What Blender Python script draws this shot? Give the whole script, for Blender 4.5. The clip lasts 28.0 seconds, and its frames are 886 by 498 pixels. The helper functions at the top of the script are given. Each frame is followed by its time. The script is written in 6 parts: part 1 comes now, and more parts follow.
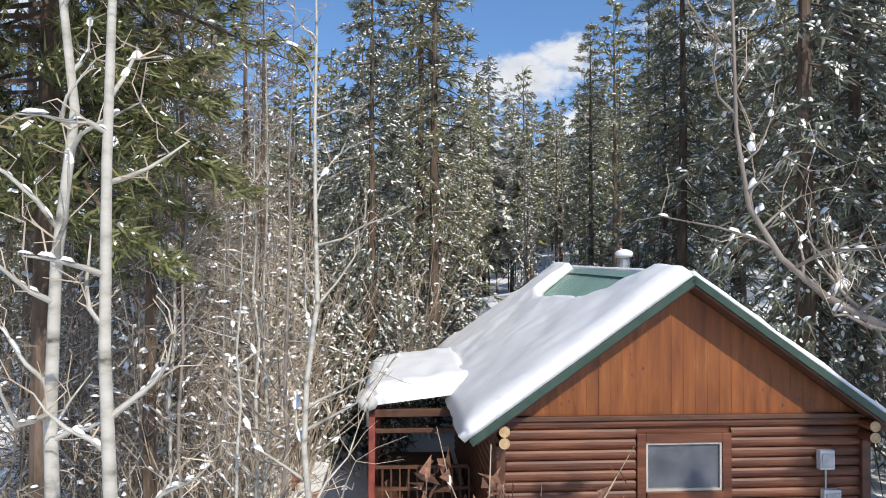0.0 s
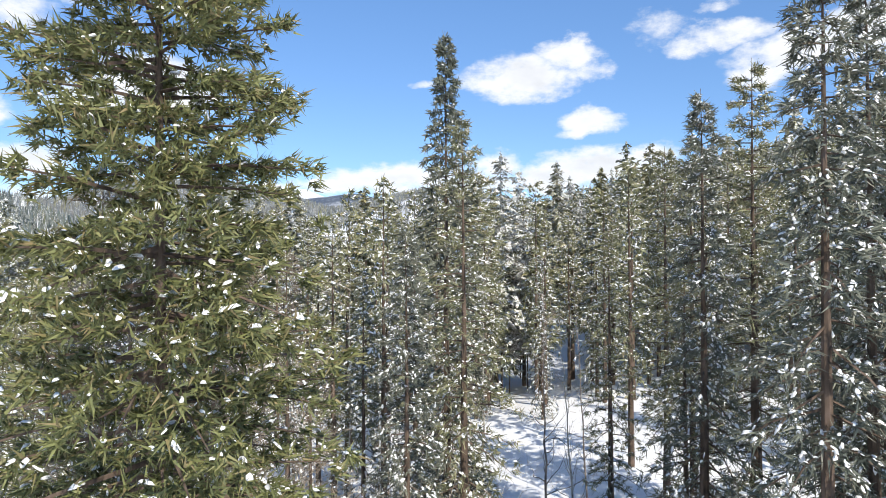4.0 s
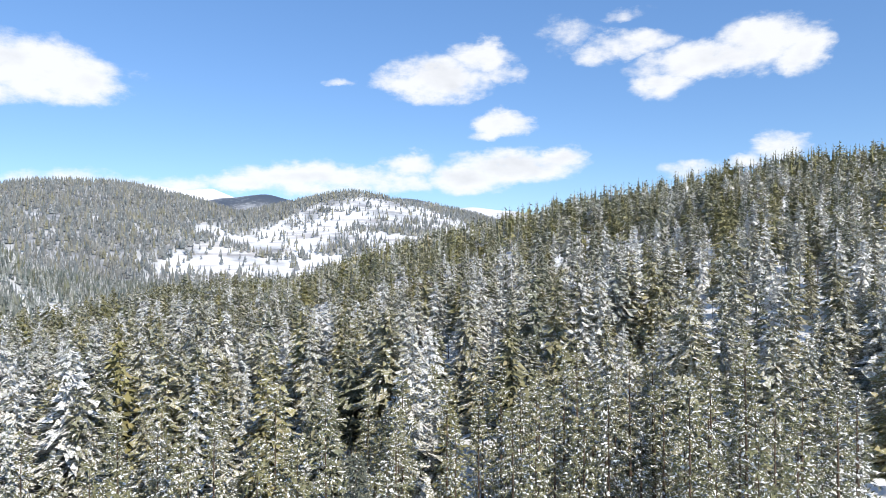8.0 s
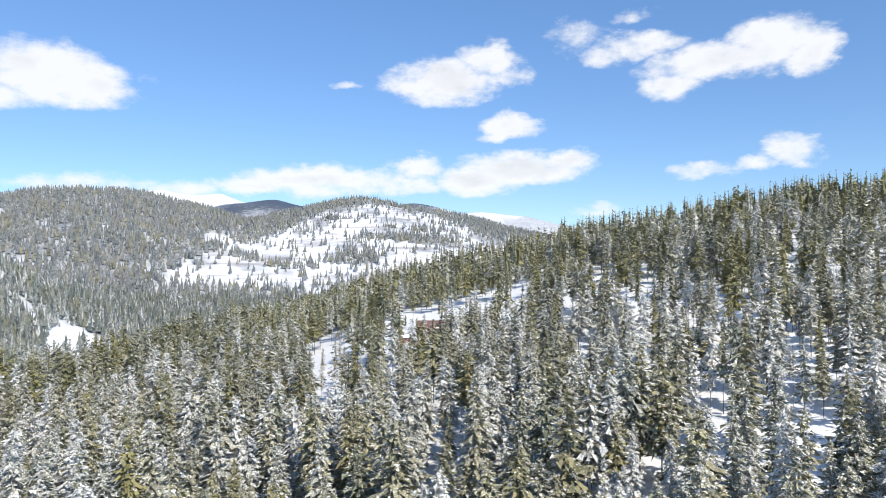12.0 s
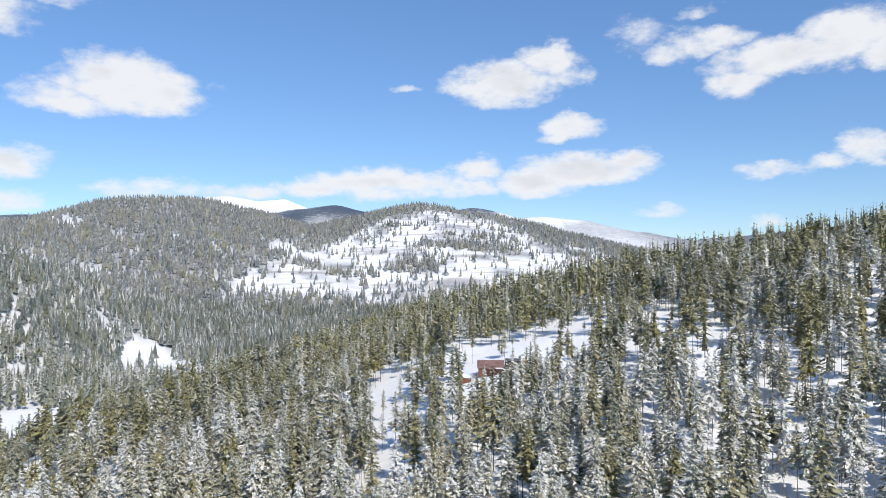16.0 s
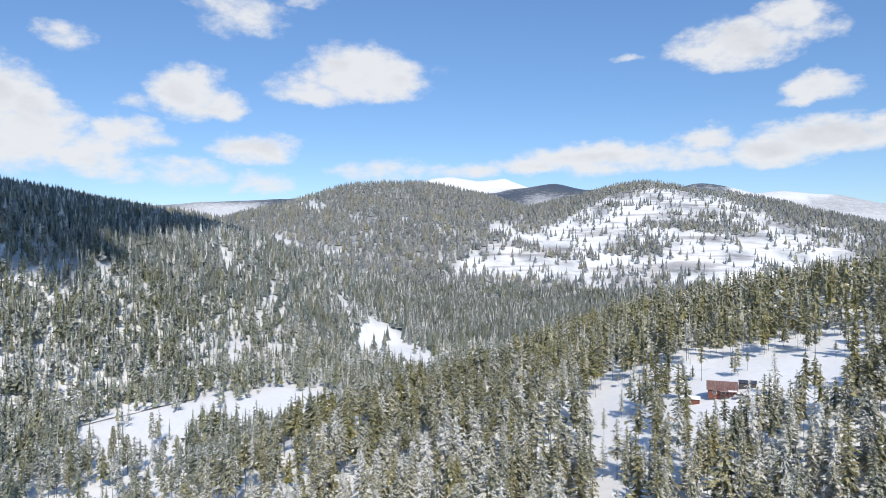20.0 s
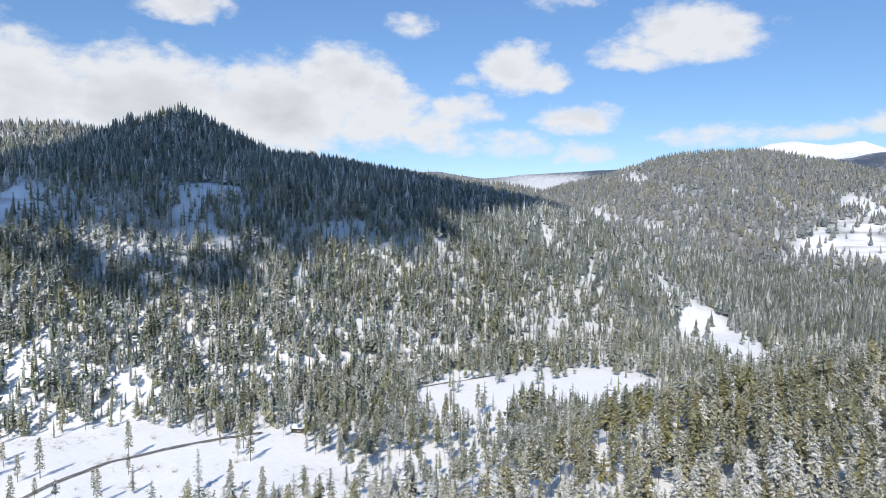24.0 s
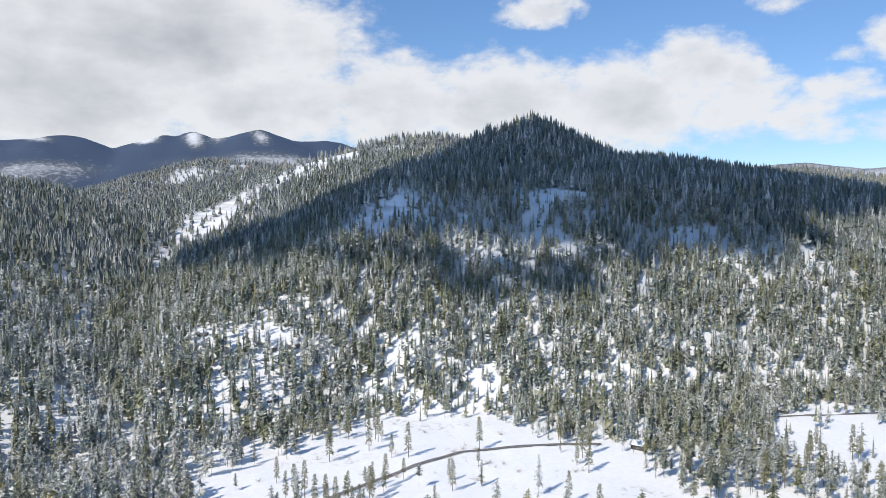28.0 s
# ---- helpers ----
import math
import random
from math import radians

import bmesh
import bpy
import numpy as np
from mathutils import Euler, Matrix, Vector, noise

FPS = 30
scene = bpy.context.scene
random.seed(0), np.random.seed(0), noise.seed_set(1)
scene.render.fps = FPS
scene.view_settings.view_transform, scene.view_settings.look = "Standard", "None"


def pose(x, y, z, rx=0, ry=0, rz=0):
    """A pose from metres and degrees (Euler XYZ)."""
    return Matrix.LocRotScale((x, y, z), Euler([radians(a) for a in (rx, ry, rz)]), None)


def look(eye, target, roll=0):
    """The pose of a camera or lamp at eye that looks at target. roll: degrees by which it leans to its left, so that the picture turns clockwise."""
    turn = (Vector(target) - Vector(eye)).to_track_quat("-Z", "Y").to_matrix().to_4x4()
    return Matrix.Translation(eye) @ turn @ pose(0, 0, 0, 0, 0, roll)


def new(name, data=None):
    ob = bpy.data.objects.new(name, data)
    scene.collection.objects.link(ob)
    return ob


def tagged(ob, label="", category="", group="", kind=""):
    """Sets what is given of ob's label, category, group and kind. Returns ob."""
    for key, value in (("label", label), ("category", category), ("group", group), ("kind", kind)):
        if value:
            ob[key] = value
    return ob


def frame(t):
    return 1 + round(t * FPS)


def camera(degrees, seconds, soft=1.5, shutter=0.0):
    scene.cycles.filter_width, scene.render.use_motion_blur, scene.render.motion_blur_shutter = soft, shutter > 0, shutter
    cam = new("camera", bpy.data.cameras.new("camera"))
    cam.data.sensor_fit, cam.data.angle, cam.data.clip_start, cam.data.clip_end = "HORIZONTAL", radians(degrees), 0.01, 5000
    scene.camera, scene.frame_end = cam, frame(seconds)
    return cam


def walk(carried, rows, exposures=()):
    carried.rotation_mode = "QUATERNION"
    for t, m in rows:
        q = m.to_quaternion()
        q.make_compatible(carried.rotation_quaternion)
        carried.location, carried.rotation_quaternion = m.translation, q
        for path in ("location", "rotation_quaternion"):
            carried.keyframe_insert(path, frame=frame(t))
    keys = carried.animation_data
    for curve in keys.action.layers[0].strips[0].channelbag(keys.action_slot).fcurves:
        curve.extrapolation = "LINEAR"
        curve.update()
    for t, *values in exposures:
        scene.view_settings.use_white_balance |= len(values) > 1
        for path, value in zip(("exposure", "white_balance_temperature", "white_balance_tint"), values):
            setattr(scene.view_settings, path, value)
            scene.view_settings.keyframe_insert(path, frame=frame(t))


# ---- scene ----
cam = camera(65.09, 28.0, soft=0.9)
CAM_ROWS = [  # seconds, x, y, z, turn to the left, tilt, lean
    (0.0, 0.000, 0.000, 5.000, 9.900, 0.762, 0.097),
    (0.5, -0.085, -0.041, 5.498, 9.895, 0.877, 0.130),
    (1.0, -0.204, -0.107, 6.175, 9.901, 0.891, 0.154),
    (1.5, -0.302, -0.253, 6.813, 9.666, 0.835, 0.089),
    (2.0, -0.460, -0.454, 7.662, 9.787, 0.844, -0.129),
    (2.5, -0.544, -0.640, 8.576, 9.929, 0.831, -0.252),
    (3.0, -0.575, -0.785, 9.841, 10.065, 0.799, -0.297),
    (3.5, -0.586, -0.901, 11.457, 10.192, 0.741, -0.302),
    (4.0, -0.606, -0.998, 13.425, 10.232, 0.874, -0.238),
    (4.5, -0.654, -1.080, 15.590, 10.200, 0.865, -0.130),
    (5.5, -0.574, -1.222, 19.725, 6.391, 0.870, -0.007),
    (6.5, -0.443, -1.311, 23.600, 2.819, 0.852, -0.035),
    (7.0, -0.426, -1.325, 25.439, 3.083, 0.805, -0.110),
    (7.5, -0.420, -1.327, 27.234, 3.085, 0.775, -0.147),
    (8.0, -0.417, -1.324, 29.036, 3.085, 0.835, -0.098),
    (8.5, -0.409, -1.329, 30.576, 3.192, 0.804, -0.055),
    (9.0, -0.416, -1.337, 32.114, 3.192, 0.840, -0.011),
    (9.5, -0.429, -1.353, 33.556, 3.163, 0.845, -0.067),
    (10.0, -0.430, -1.376, 35.050, 3.293, 0.884, -0.104),
    (10.5, -0.431, -1.385, 36.788, 3.764, 0.912, -0.127),
    (11.0, -0.432, -1.396, 38.599, 3.750, 0.944, -0.185),
    (11.5, -0.436, -1.398, 40.501, 3.755, 1.026, -0.152),
    (12.0, -0.452, -1.395, 42.261, 3.747, 1.025, -0.202),
    (12.5, -0.470, -1.388, 44.030, 3.730, 1.055, -0.246),
    (13.5, -0.464, -1.333, 47.547, 4.057, 1.106, -0.197),
    (14.5, -0.458, -1.244, 51.070, 5.301, 1.180, -0.174),
    (15.0, -0.473, -1.189, 52.845, 6.431, 1.225, -0.160),
    (15.5, -0.497, -1.131, 54.576, 7.538, 1.204, -0.139),
    (16.0, -0.539, -1.067, 56.295, 8.650, 1.205, -0.128),
    (16.5, -0.609, -0.986, 57.998, 9.754, 1.228, -0.118),
    (17.0, -0.700, -0.868, 59.718, 11.637, 1.181, -0.072),
    (17.5, -0.821, -0.691, 61.452, 13.759, 1.153, -0.088),
    (18.0, -0.937, -0.455, 63.115, 15.728, 0.969, -0.070),
    (18.5, -1.015, -0.164, 64.711, 19.830, 0.575, -0.035),
    (19.0, -1.077, 0.161, 66.288, 21.709, 0.188, -0.073),
    (19.5, -1.184, 0.472, 67.850, 23.644, -0.251, -0.093),
    (20.0, -1.308, 0.735, 69.344, 26.554, -0.711, -0.099),
    (20.5, -1.412, 0.935, 70.746, 29.691, -1.146, -0.105),
    (21.5, -1.578, 1.170, 73.174, 36.117, -2.232, 0.114),
    (22.5, -1.781, 1.375, 75.256, 42.072, -3.055, 0.326),
    (23.0, -1.931, 1.535, 76.224, 44.620, -3.134, 0.258),
    (23.5, -2.131, 1.752, 77.157, 49.167, -3.210, 0.240),
    (24.0, -2.381, 2.012, 78.033, 52.429, -3.242, 0.230),
    (24.5, -2.678, 2.302, 78.880, 56.194, -3.255, 0.211),
    (25.0, -3.014, 2.621, 79.778, 59.237, -3.300, 0.179),
    (25.5, -3.369, 2.960, 80.709, 62.472, -3.343, 0.122),
    (26.0, -3.736, 3.324, 81.664, 66.549, -3.378, 0.106),
    (26.5, -4.118, 3.690, 82.629, 70.124, -3.433, -0.012),
    (27.0, -4.517, 4.037, 83.568, 74.004, -3.494, -0.085),
    (27.5, -4.937, 4.364, 84.486, 77.026, -3.561, -0.145),
    (28.0, -5.373, 4.678, 85.396, 80.449, -3.586, -0.266),
]
EXPOSURES = [(0.0, -0.18), (1.0, 0.02), (3.5, 0.12), (7.0, 0.07), (12.0, 0.03), (15.0, -0.1), (18.0, -0.18), (20.0, -0.23), (28.0, -0.22)]
walk(cam, [(t, pose(x, y, z, 90 + p, 0, w) @ pose(0, 0, 0, 0, 0, l)) for t, x, y, z, w, p, l in CAM_ROWS], EXPOSURES)

# ---- light: high sun behind the first view, blue sky with fair-weather clouds ----
SUN_AZ, SUN_EL = 217.0, 44.0   # bearing measured to the left of +y
world = bpy.data.worlds.new("sky")
scene.world = world
world.use_nodes = True
wt = world.node_tree
wt.nodes.clear()


def wmath(op, a, b=None, c=None, clamp=False):
    n = wt.nodes.new("ShaderNodeMath")
    n.operation, n.use_clamp = op, clamp
    for i, v in enumerate((a, b, c)):
        if v is None:
            continue
        if isinstance(v, (int, float)):
            n.inputs[i].default_value = v
        else:
            wt.links.new(v, n.inputs[i])
    return n.outputs[0]


sky = wt.nodes.new("ShaderNodeTexSky")
sky.sky_type, sky.sun_disc = "NISHITA", False
sky.sun_elevation, sky.sun_rotation = radians(SUN_EL), radians(-SUN_AZ)
sky.altitude, sky.air_density, sky.dust_density, sky.ozone_density = 2200, 1.0, 0.4, 1.2
coord = wt.nodes.new("ShaderNodeTexCoord")
sep = wt.nodes.new("ShaderNodeSeparateXYZ")
wt.links.new(coord.outputs["Generated"], sep.inputs[0])
dx, dy, dz = sep.outputs
bearing = wmath("MULTIPLY", wmath("ARCTAN2", wmath("MULTIPLY", dx, -1.0), dy), 57.2958)
height = wmath("MULTIPLY", wmath("ARCSINE", dz), 57.2958)
comb = wt.nodes.new("ShaderNodeCombineXYZ")
wt.links.new(bearing, comb.inputs[0])
wt.links.new(wmath("MULTIPLY", height, 1.7), comb.inputs[1])


def wnoise(scale, detail, rough, offset):
    n = wt.nodes.new("ShaderNodeTexNoise")
    n.inputs["Scale"].default_value, n.inputs["Detail"].default_value, n.inputs["Roughness"].default_value = scale, detail, rough
    add = wt.nodes.new("ShaderNodeVectorMath")
    add.inputs[1].default_value = (offset, offset * 0.37, 0)
    wt.links.new(comb.outputs[0], add.inputs[0])
    wt.links.new(add.outputs[0], n.inputs["Vector"])
    return n.outputs["Fac"]


wob = wmath("SUBTRACT", wnoise(0.22, 6, 0.62, 0.0), 0.5)
wob2 = wmath("SUBTRACT", wnoise(0.2, 6, 0.62, 71.0), 0.5)
puff = wnoise(0.45, 8, 0.6, 33.0)
bear_w = wmath("MULTIPLY_ADD", wob, 4.2, bearing)
high_w = wmath("MULTIPLY_ADD", wob2, 2.6, height)
# fair-weather clouds: bearing, elevation, half width, half height, thickness
CLOUDS = [
    (33.2, 13.4, 5.3, 2.3, 1), (31.6, 13.1, 4.3, 2.1, 1), (36.8, 11.8, 3.8, 1.2, 0.85), (39.3, 12.1, 1.2, 1, 0.4), (3.2, 14.7, 4.7, 2, 1), (-0, 16.2, 3, 1.2, 1),
    (6, 14.4, 3.3, 1.1, 0.9), (-2.3, 15.2, 1.7, 1, 0.5), (-1.9, 10.9, 2.9, 1.1, 1), (-0.7, 10.3, 1.8, 0.6, 0.7), (-2.7, 7.6, 5.9, 1.3, 1), (0.9, 6.7, 3.8, 1.4, 1),
    (-6.3, 8.1, 2.4, 0.9, 0.9), (5.6, 7.7, 2.6, 1.1, 0.8), (14.9, 6.6, 5.4, 1.5, 1), (19, 6, 3.7, 0.8, 0.9), (10.2, 6.6, 3.9, 1.2, 0.8), (6.7, 6.3, 3.3, 1, 0.8),
    (32.2, 5.7, 3.9, 1, 0.6), (27.7, 5.7, 3.9, 0.8, 0.5), (23.4, 5.9, 3.1, 0.8, 0.7), (-12.1, 16.8, 3.9, 1, 0.8), (-9.4, 16.2, 1.8, 0.9, 0.6), (-7.2, 17.7, 2, 1.4, 0.35),
    (-17.8, 15, 5.8, 1.6, 1), (-21.8, 15.9, 3.7, 2, 1), (-24.3, 14.9, 2.3, 1.6, 1), (-14.3, 13.7, 2.6, 1.3, 0.9), (-16.9, 6.9, 2.8, 0.7, 0.65), (-22.9, 8.2, 2.5, 1.3, 0.9),
    (-20.6, 7.3, 1.9, 0.7, 0.7), (-8.6, 4.1, 1.8, 0.6, 0.45), (-16.5, 3.2, 1.6, 0.6, 0.45), (11.6, 14.2, 1.1, 0.4, 0.5), (-11.5, 18.9, 1.7, 0.5, 0.35), (57, 9.6, 2, 2.3, 1),
    (58, 7, 4.4, 2.3, 1), (53.8, 6.4, 3, 1.3, 0.9), (51.2, 8.3, 2.9, 1.3, 0.8), (46.8, 11.5, 3, 2.2, 1), (44.9, 10.5, 3.1, 1.1, 0.9), (50.6, 10.5, 1.6, 0.6, 0.5),
    (41.5, 7.2, 3.4, 1.4, 0.9), (46.8, 5.3, 3.4, 1.1, 0.55), (41.3, 4.6, 2.7, 1, 0.65), (54.8, 14.7, 1.8, 1, 0.55), (42.5, 17.5, 4.1, 1.7, 0.6), (37.5, 18.7, 2.1, 0.7, 0.45),
    (84.3, 8.2, 7.7, 4.4, 1.15), (75.1, 7.9, 8.8, 4.4, 1.2), (66.1, 7.7, 7.8, 4.2, 1.2), (60.5, 10.1, 5, 3.3, 1.1), (57.1, 7.6, 4, 3, 1), (52.9, 6.7, 3.3, 1.9, 0.8),
    (50.3, 7.7, 2.7, 1.1, 0.7), (52.5, 5.1, 2.8, 0.8, 0.55), (101.5, 12.9, 16.3, 5.4, 1.5), (109.9, 8.2, 13.6, 5.2, 1.5), (95.4, 8.2, 10.5, 4.3, 1.3), (118.7, 8.9, 11.9, 7.4, 1.5),
    (128.3, 9.4, 11, 9.9, 1.5), (72.4, 15.2, 3.6, 1.5, 0.9), (54.9, 14.4, 1.6, 0.6, 0.5), (-70, 20, 20, 7, 0.9), (-120, 14, 14, 5, 0.8), (20, 42, 14, 5, 0.7),
    (150, 30, 20, 9, 0.8),
]
cover = None
for a, e, w, h, thick in CLOUDS:
    u = wmath("MULTIPLY", wmath("SUBTRACT", bear_w, a), 1.0 / w)
    v = wmath("MULTIPLY", wmath("SUBTRACT", high_w, e), 1.0 / h)
    d2 = wmath("MULTIPLY_ADD", u, u, wmath("MULTIPLY", v, v))
    one = wmath("MULTIPLY", wmath("SUBTRACT", 1.15, d2), thick)
    cover = one if cover is None else wmath("MAXIMUM", cover, one)
dens = wmath("MULTIPLY_ADD", wmath("SUBTRACT", puff, 0.5), 1.9, cover)
ramp = wt.nodes.new("ShaderNodeMapRange")
ramp.interpolation_type = "SMOOTHSTEP"
ramp.inputs["From Min"].default_value, ramp.inputs["From Max"].default_value = -0.08, 0.98
wt.links.new(dens, ramp.inputs["Value"])
# thick middles and undersides are greyer
thickness = wt.nodes.new("ShaderNodeMapRange")
thickness.inputs["From Min"].default_value, thickness.inputs["From Max"].default_value = 0.95, 2.1
wt.links.new(wmath("MULTIPLY_ADD", wmath("SUBTRACT", wnoise(0.16, 5, 0.55, 90.0), 0.5), 2.2, cover), thickness.inputs["Value"])
shade = wt.nodes.new("ShaderNodeMix")
shade.data_type = "RGBA"
shade.inputs["A"].default_value, shade.inputs["B"].default_value = (8.2, 8.3, 8.5, 1), (5.0, 5.15, 5.45, 1)
wt.links.new(thickness.outputs["Result"], shade.inputs["Factor"])
mix = wt.nodes.new("ShaderNodeMix")
mix.data_type = "RGBA"
wt.links.new(wmath("MULTIPLY", ramp.outputs["Result"], 0.93), mix.inputs["Factor"])
tint = wt.nodes.new("ShaderNodeMix")
tint.data_type, tint.blend_type = "RGBA", "MULTIPLY"
tint.inputs["Factor"].default_value, tint.inputs["B"].default_value = 1.0, (0.83, 0.97, 1.13, 1)
wt.links.new(sky.outputs[0], tint.inputs["A"])
lift = wt.nodes.new("ShaderNodeMix")
lift.data_type, lift.blend_type = "RGBA", "MULTIPLY"
lift.inputs["B"].default_value = (1.36, 1.5, 1.52, 1)
rising = wt.nodes.new("ShaderNodeMapRange")
rising.inputs["From Min"].default_value, rising.inputs["From Max"].default_value = 2.0, 24.0
wt.links.new(height, rising.inputs["Value"])
wt.links.new(rising.outputs["Result"], lift.inputs["Factor"])
wt.links.new(tint.outputs["Result"], lift.inputs["A"])
wt.links.new(lift.outputs["Result"], mix.inputs["A"])
wt.links.new(shade.outputs["Result"], mix.inputs["B"])
back = wt.nodes.new("ShaderNodeBackground")
back.inputs["Strength"].default_value = 0.12
out = wt.nodes.new("ShaderNodeOutputWorld")
wt.links.new(mix.outputs["Result"], back.inputs[0])
wt.links.new(back.outputs[0], out.inputs[0])

sun_way = Vector((-math.sin(radians(SUN_AZ)) * math.cos(radians(SUN_EL)), math.cos(radians(SUN_AZ)) * math.cos(radians(SUN_EL)), math.sin(radians(SUN_EL))))
sun = new("sun", bpy.data.lights.new("sun", "SUN"))
sun.data.energy, sun.data.angle, sun.data.color = 4.9, radians(0.53), (1.0, 0.94, 0.85)
sun.matrix_world = look(sun_way * 100, (0, 0, 0))
scene.view_settings.exposure = 0.0

# ---- materials ----


def material(name, rough=0.8, metal=0.0):
    m = bpy.data.materials.new(name)
    m.use_nodes = True
    b = m.node_tree.nodes["Principled BSDF"]
    b.inputs["Roughness"].default_value, b.inputs["Metallic"].default_value = rough, metal
    return m, m.node_tree, b


def mnode(nt, kind, **inputs):
    n = nt.nodes.new(kind)
    for k, v in inputs.items():
        n.inputs[k].default_value = v
    return n


def noise_fac(nt, scale, detail=4, rough=0.55, stretch=None):
    co = nt.nodes.new("ShaderNodeTexCoord")
    n = mnode(nt, "ShaderNodeTexNoise", Scale=scale, Detail=detail, Roughness=rough)
    if stretch:
        mp = nt.nodes.new("ShaderNodeMapping")
        mp.inputs["Scale"].default_value = stretch
        nt.links.new(co.outputs["Object"], mp.inputs[0])
        nt.links.new(mp.outputs[0], n.inputs["Vector"])
    else:
        nt.links.new(co.outputs["Object"], n.inputs["Vector"])
    return n.outputs["Fac"]


def ramped(nt, fac, lo, hi, stops):
    """A colour ramp over fac between lo and hi."""
    r = nt.nodes.new("ShaderNodeValToRGB")
    els = r.color_ramp.elements
    for i, c in enumerate(stops):
        p = lo + (hi - lo) * i / max(1, len(stops) - 1)
        e = els[i] if i < 2 else els.new(p)
        e.position, e.color = p, (*c, 1)
    nt.links.new(fac, r.inputs[0])
    return r.outputs[0]


def mixed(nt, fac, a, b, mode="MIX"):
    n = nt.nodes.new("ShaderNodeMix")
    n.data_type, n.blend_type = "RGBA", mode
    for key, v in (("Factor", fac), ("A", a), ("B", b)):
        if isinstance(v, (int, float)):
            n.inputs[key].default_value = v
        elif isinstance(v, tuple):
            n.inputs[key].default_value = (*v, 1)
        else:
            nt.links.new(v, n.inputs[key])
    return n.outputs["Result"]


def bumped(nt, b, fac, strength, dist):
    n = mnode(nt, "ShaderNodeBump", Strength=strength, Distance=dist)
    nt.links.new(fac, n.inputs["Height"])
    nt.links.new(n.outputs[0], b.inputs["Normal"])


def simple(name, stops, scale, rough=0.8, metal=0.0, bump=0.3, dist=0.01, stretch=None, lo=0.35, hi=0.65, island=0.0, detail=4):
    m, nt, b = material(name, rough, metal)
    f = noise_fac(nt, scale, detail, 0.6, stretch)
    c = ramped(nt, f, lo, hi, stops)
    if island:
        g = nt.nodes.new("ShaderNodeNewGeometry")
        oi = nt.nodes.new("ShaderNodeObjectInfo")
        s = nt.nodes.new("ShaderNodeMath")
        s.operation = "ADD"
        nt.links.new(g.outputs["Random Per Island"], s.inputs[0])
        nt.links.new(oi.outputs["Random"], s.inputs[1])
        mr = mnode(nt, "ShaderNodeMapRange")
        mr.inputs["From Max"].default_value = 2.0
        mr.inputs["To Min"].default_value, mr.inputs["To Max"].default_value = 1 - island, 1 + island
        nt.links.new(s.outputs[0], mr.inputs["Value"])
        c = mixed(nt, 1.0, c, mr.outputs["Result"], "MULTIPLY")
    nt.links.new(c, b.inputs["Base Color"])
    if bump:
        bumped(nt, b, f, bump, dist)
    return m


def needles(name, dark, light, brown, frost=0.0, speck=1.0):
    """Conifer needles: each clump has its own green, some olive or dead brown. In the stands every tree has its own tint and dusting of snow."""
    m, nt, b = material(name, 0.65)
    g = nt.nodes.new("ShaderNodeNewGeometry")
    c = ramped(nt, g.outputs["Random Per Island"], 0.0, 1.0, [dark, light, dark, light, brown])
    if frost:
        own = nt.nodes.new("ShaderNodeAttribute")
        own.attribute_name = "tint"
        tint = ramped(nt, own.outputs["Fac"], 0.05, 0.95, [(0.66, 0.76, 0.78), (0.84, 0.90, 0.87), (1.0, 1.0, 0.95), (1.08, 1.05, 0.86), (1.16, 1.1, 0.72)])
        dust = nt.nodes.new("ShaderNodeAttribute")
        dust.attribute_name = "dusting"
        f = nt.nodes.new("ShaderNodeMath")
        f.operation = "MULTIPLY_ADD"
        f.inputs[1].default_value = frost
        nt.links.new(dust.outputs["Fac"], f.inputs[0])
        nt.links.new(noise_fac(nt, speck, 3, 0.7), f.inputs[2])
        c = mixed(nt, 1.0, c, tint, "MULTIPLY")
        c = mixed(nt, ramped(nt, f.outputs[0], 0.66, 0.74, [(0, 0, 0), (1, 1, 1)]), c, (0.8, 0.79, 0.77))
    else:
        tint = ramped(nt, noise_fac(nt, 0.035, 3), 0.35, 0.65, [(0.75, 0.85, 0.9), (1.0, 1.0, 1.0), (1.15, 1.08, 0.8)])
        c = mixed(nt, 1.0, c, tint, "MULTIPLY")
    nt.links.new(c, b.inputs["Base Color"])
    return m


SNOW = simple("snow", [(0.84, 0.845, 0.86), (0.89, 0.89, 0.89), (0.93, 0.925, 0.915)], 1.3, 0.55, bump=0.35, dist=0.05)
SNOW_LUMP = simple("snow_on_branches", [(0.8, 0.8, 0.79), (0.9, 0.89, 0.86)], 9.0, 0.5, bump=0.3, dist=0.02)
NEEDLE = needles("pine_needles", (0.15, 0.152, 0.076), (0.28, 0.272, 0.138), (0.33, 0.27, 0.16))
NEEDLE_HERO = needles("pine_needles_olive", (0.08, 0.09, 0.03), (0.2, 0.205, 0.07), (0.23, 0.175, 0.08))
SPRUCE = needles("spruce_needles", (0.098, 0.107, 0.078), (0.2, 0.205, 0.145), (0.2, 0.18, 0.13))
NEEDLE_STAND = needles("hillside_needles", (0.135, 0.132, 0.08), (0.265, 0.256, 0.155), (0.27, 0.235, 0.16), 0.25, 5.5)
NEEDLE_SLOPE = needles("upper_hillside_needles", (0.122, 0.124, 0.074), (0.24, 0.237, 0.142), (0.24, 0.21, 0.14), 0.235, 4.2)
# from the valley outward, distance haze is mixed into the needle colours
NEEDLE_FAR = needles("valley_needles_hazed", (0.122, 0.138, 0.105), (0.212, 0.23, 0.176), (0.225, 0.21, 0.17), 0.235, 2.8)
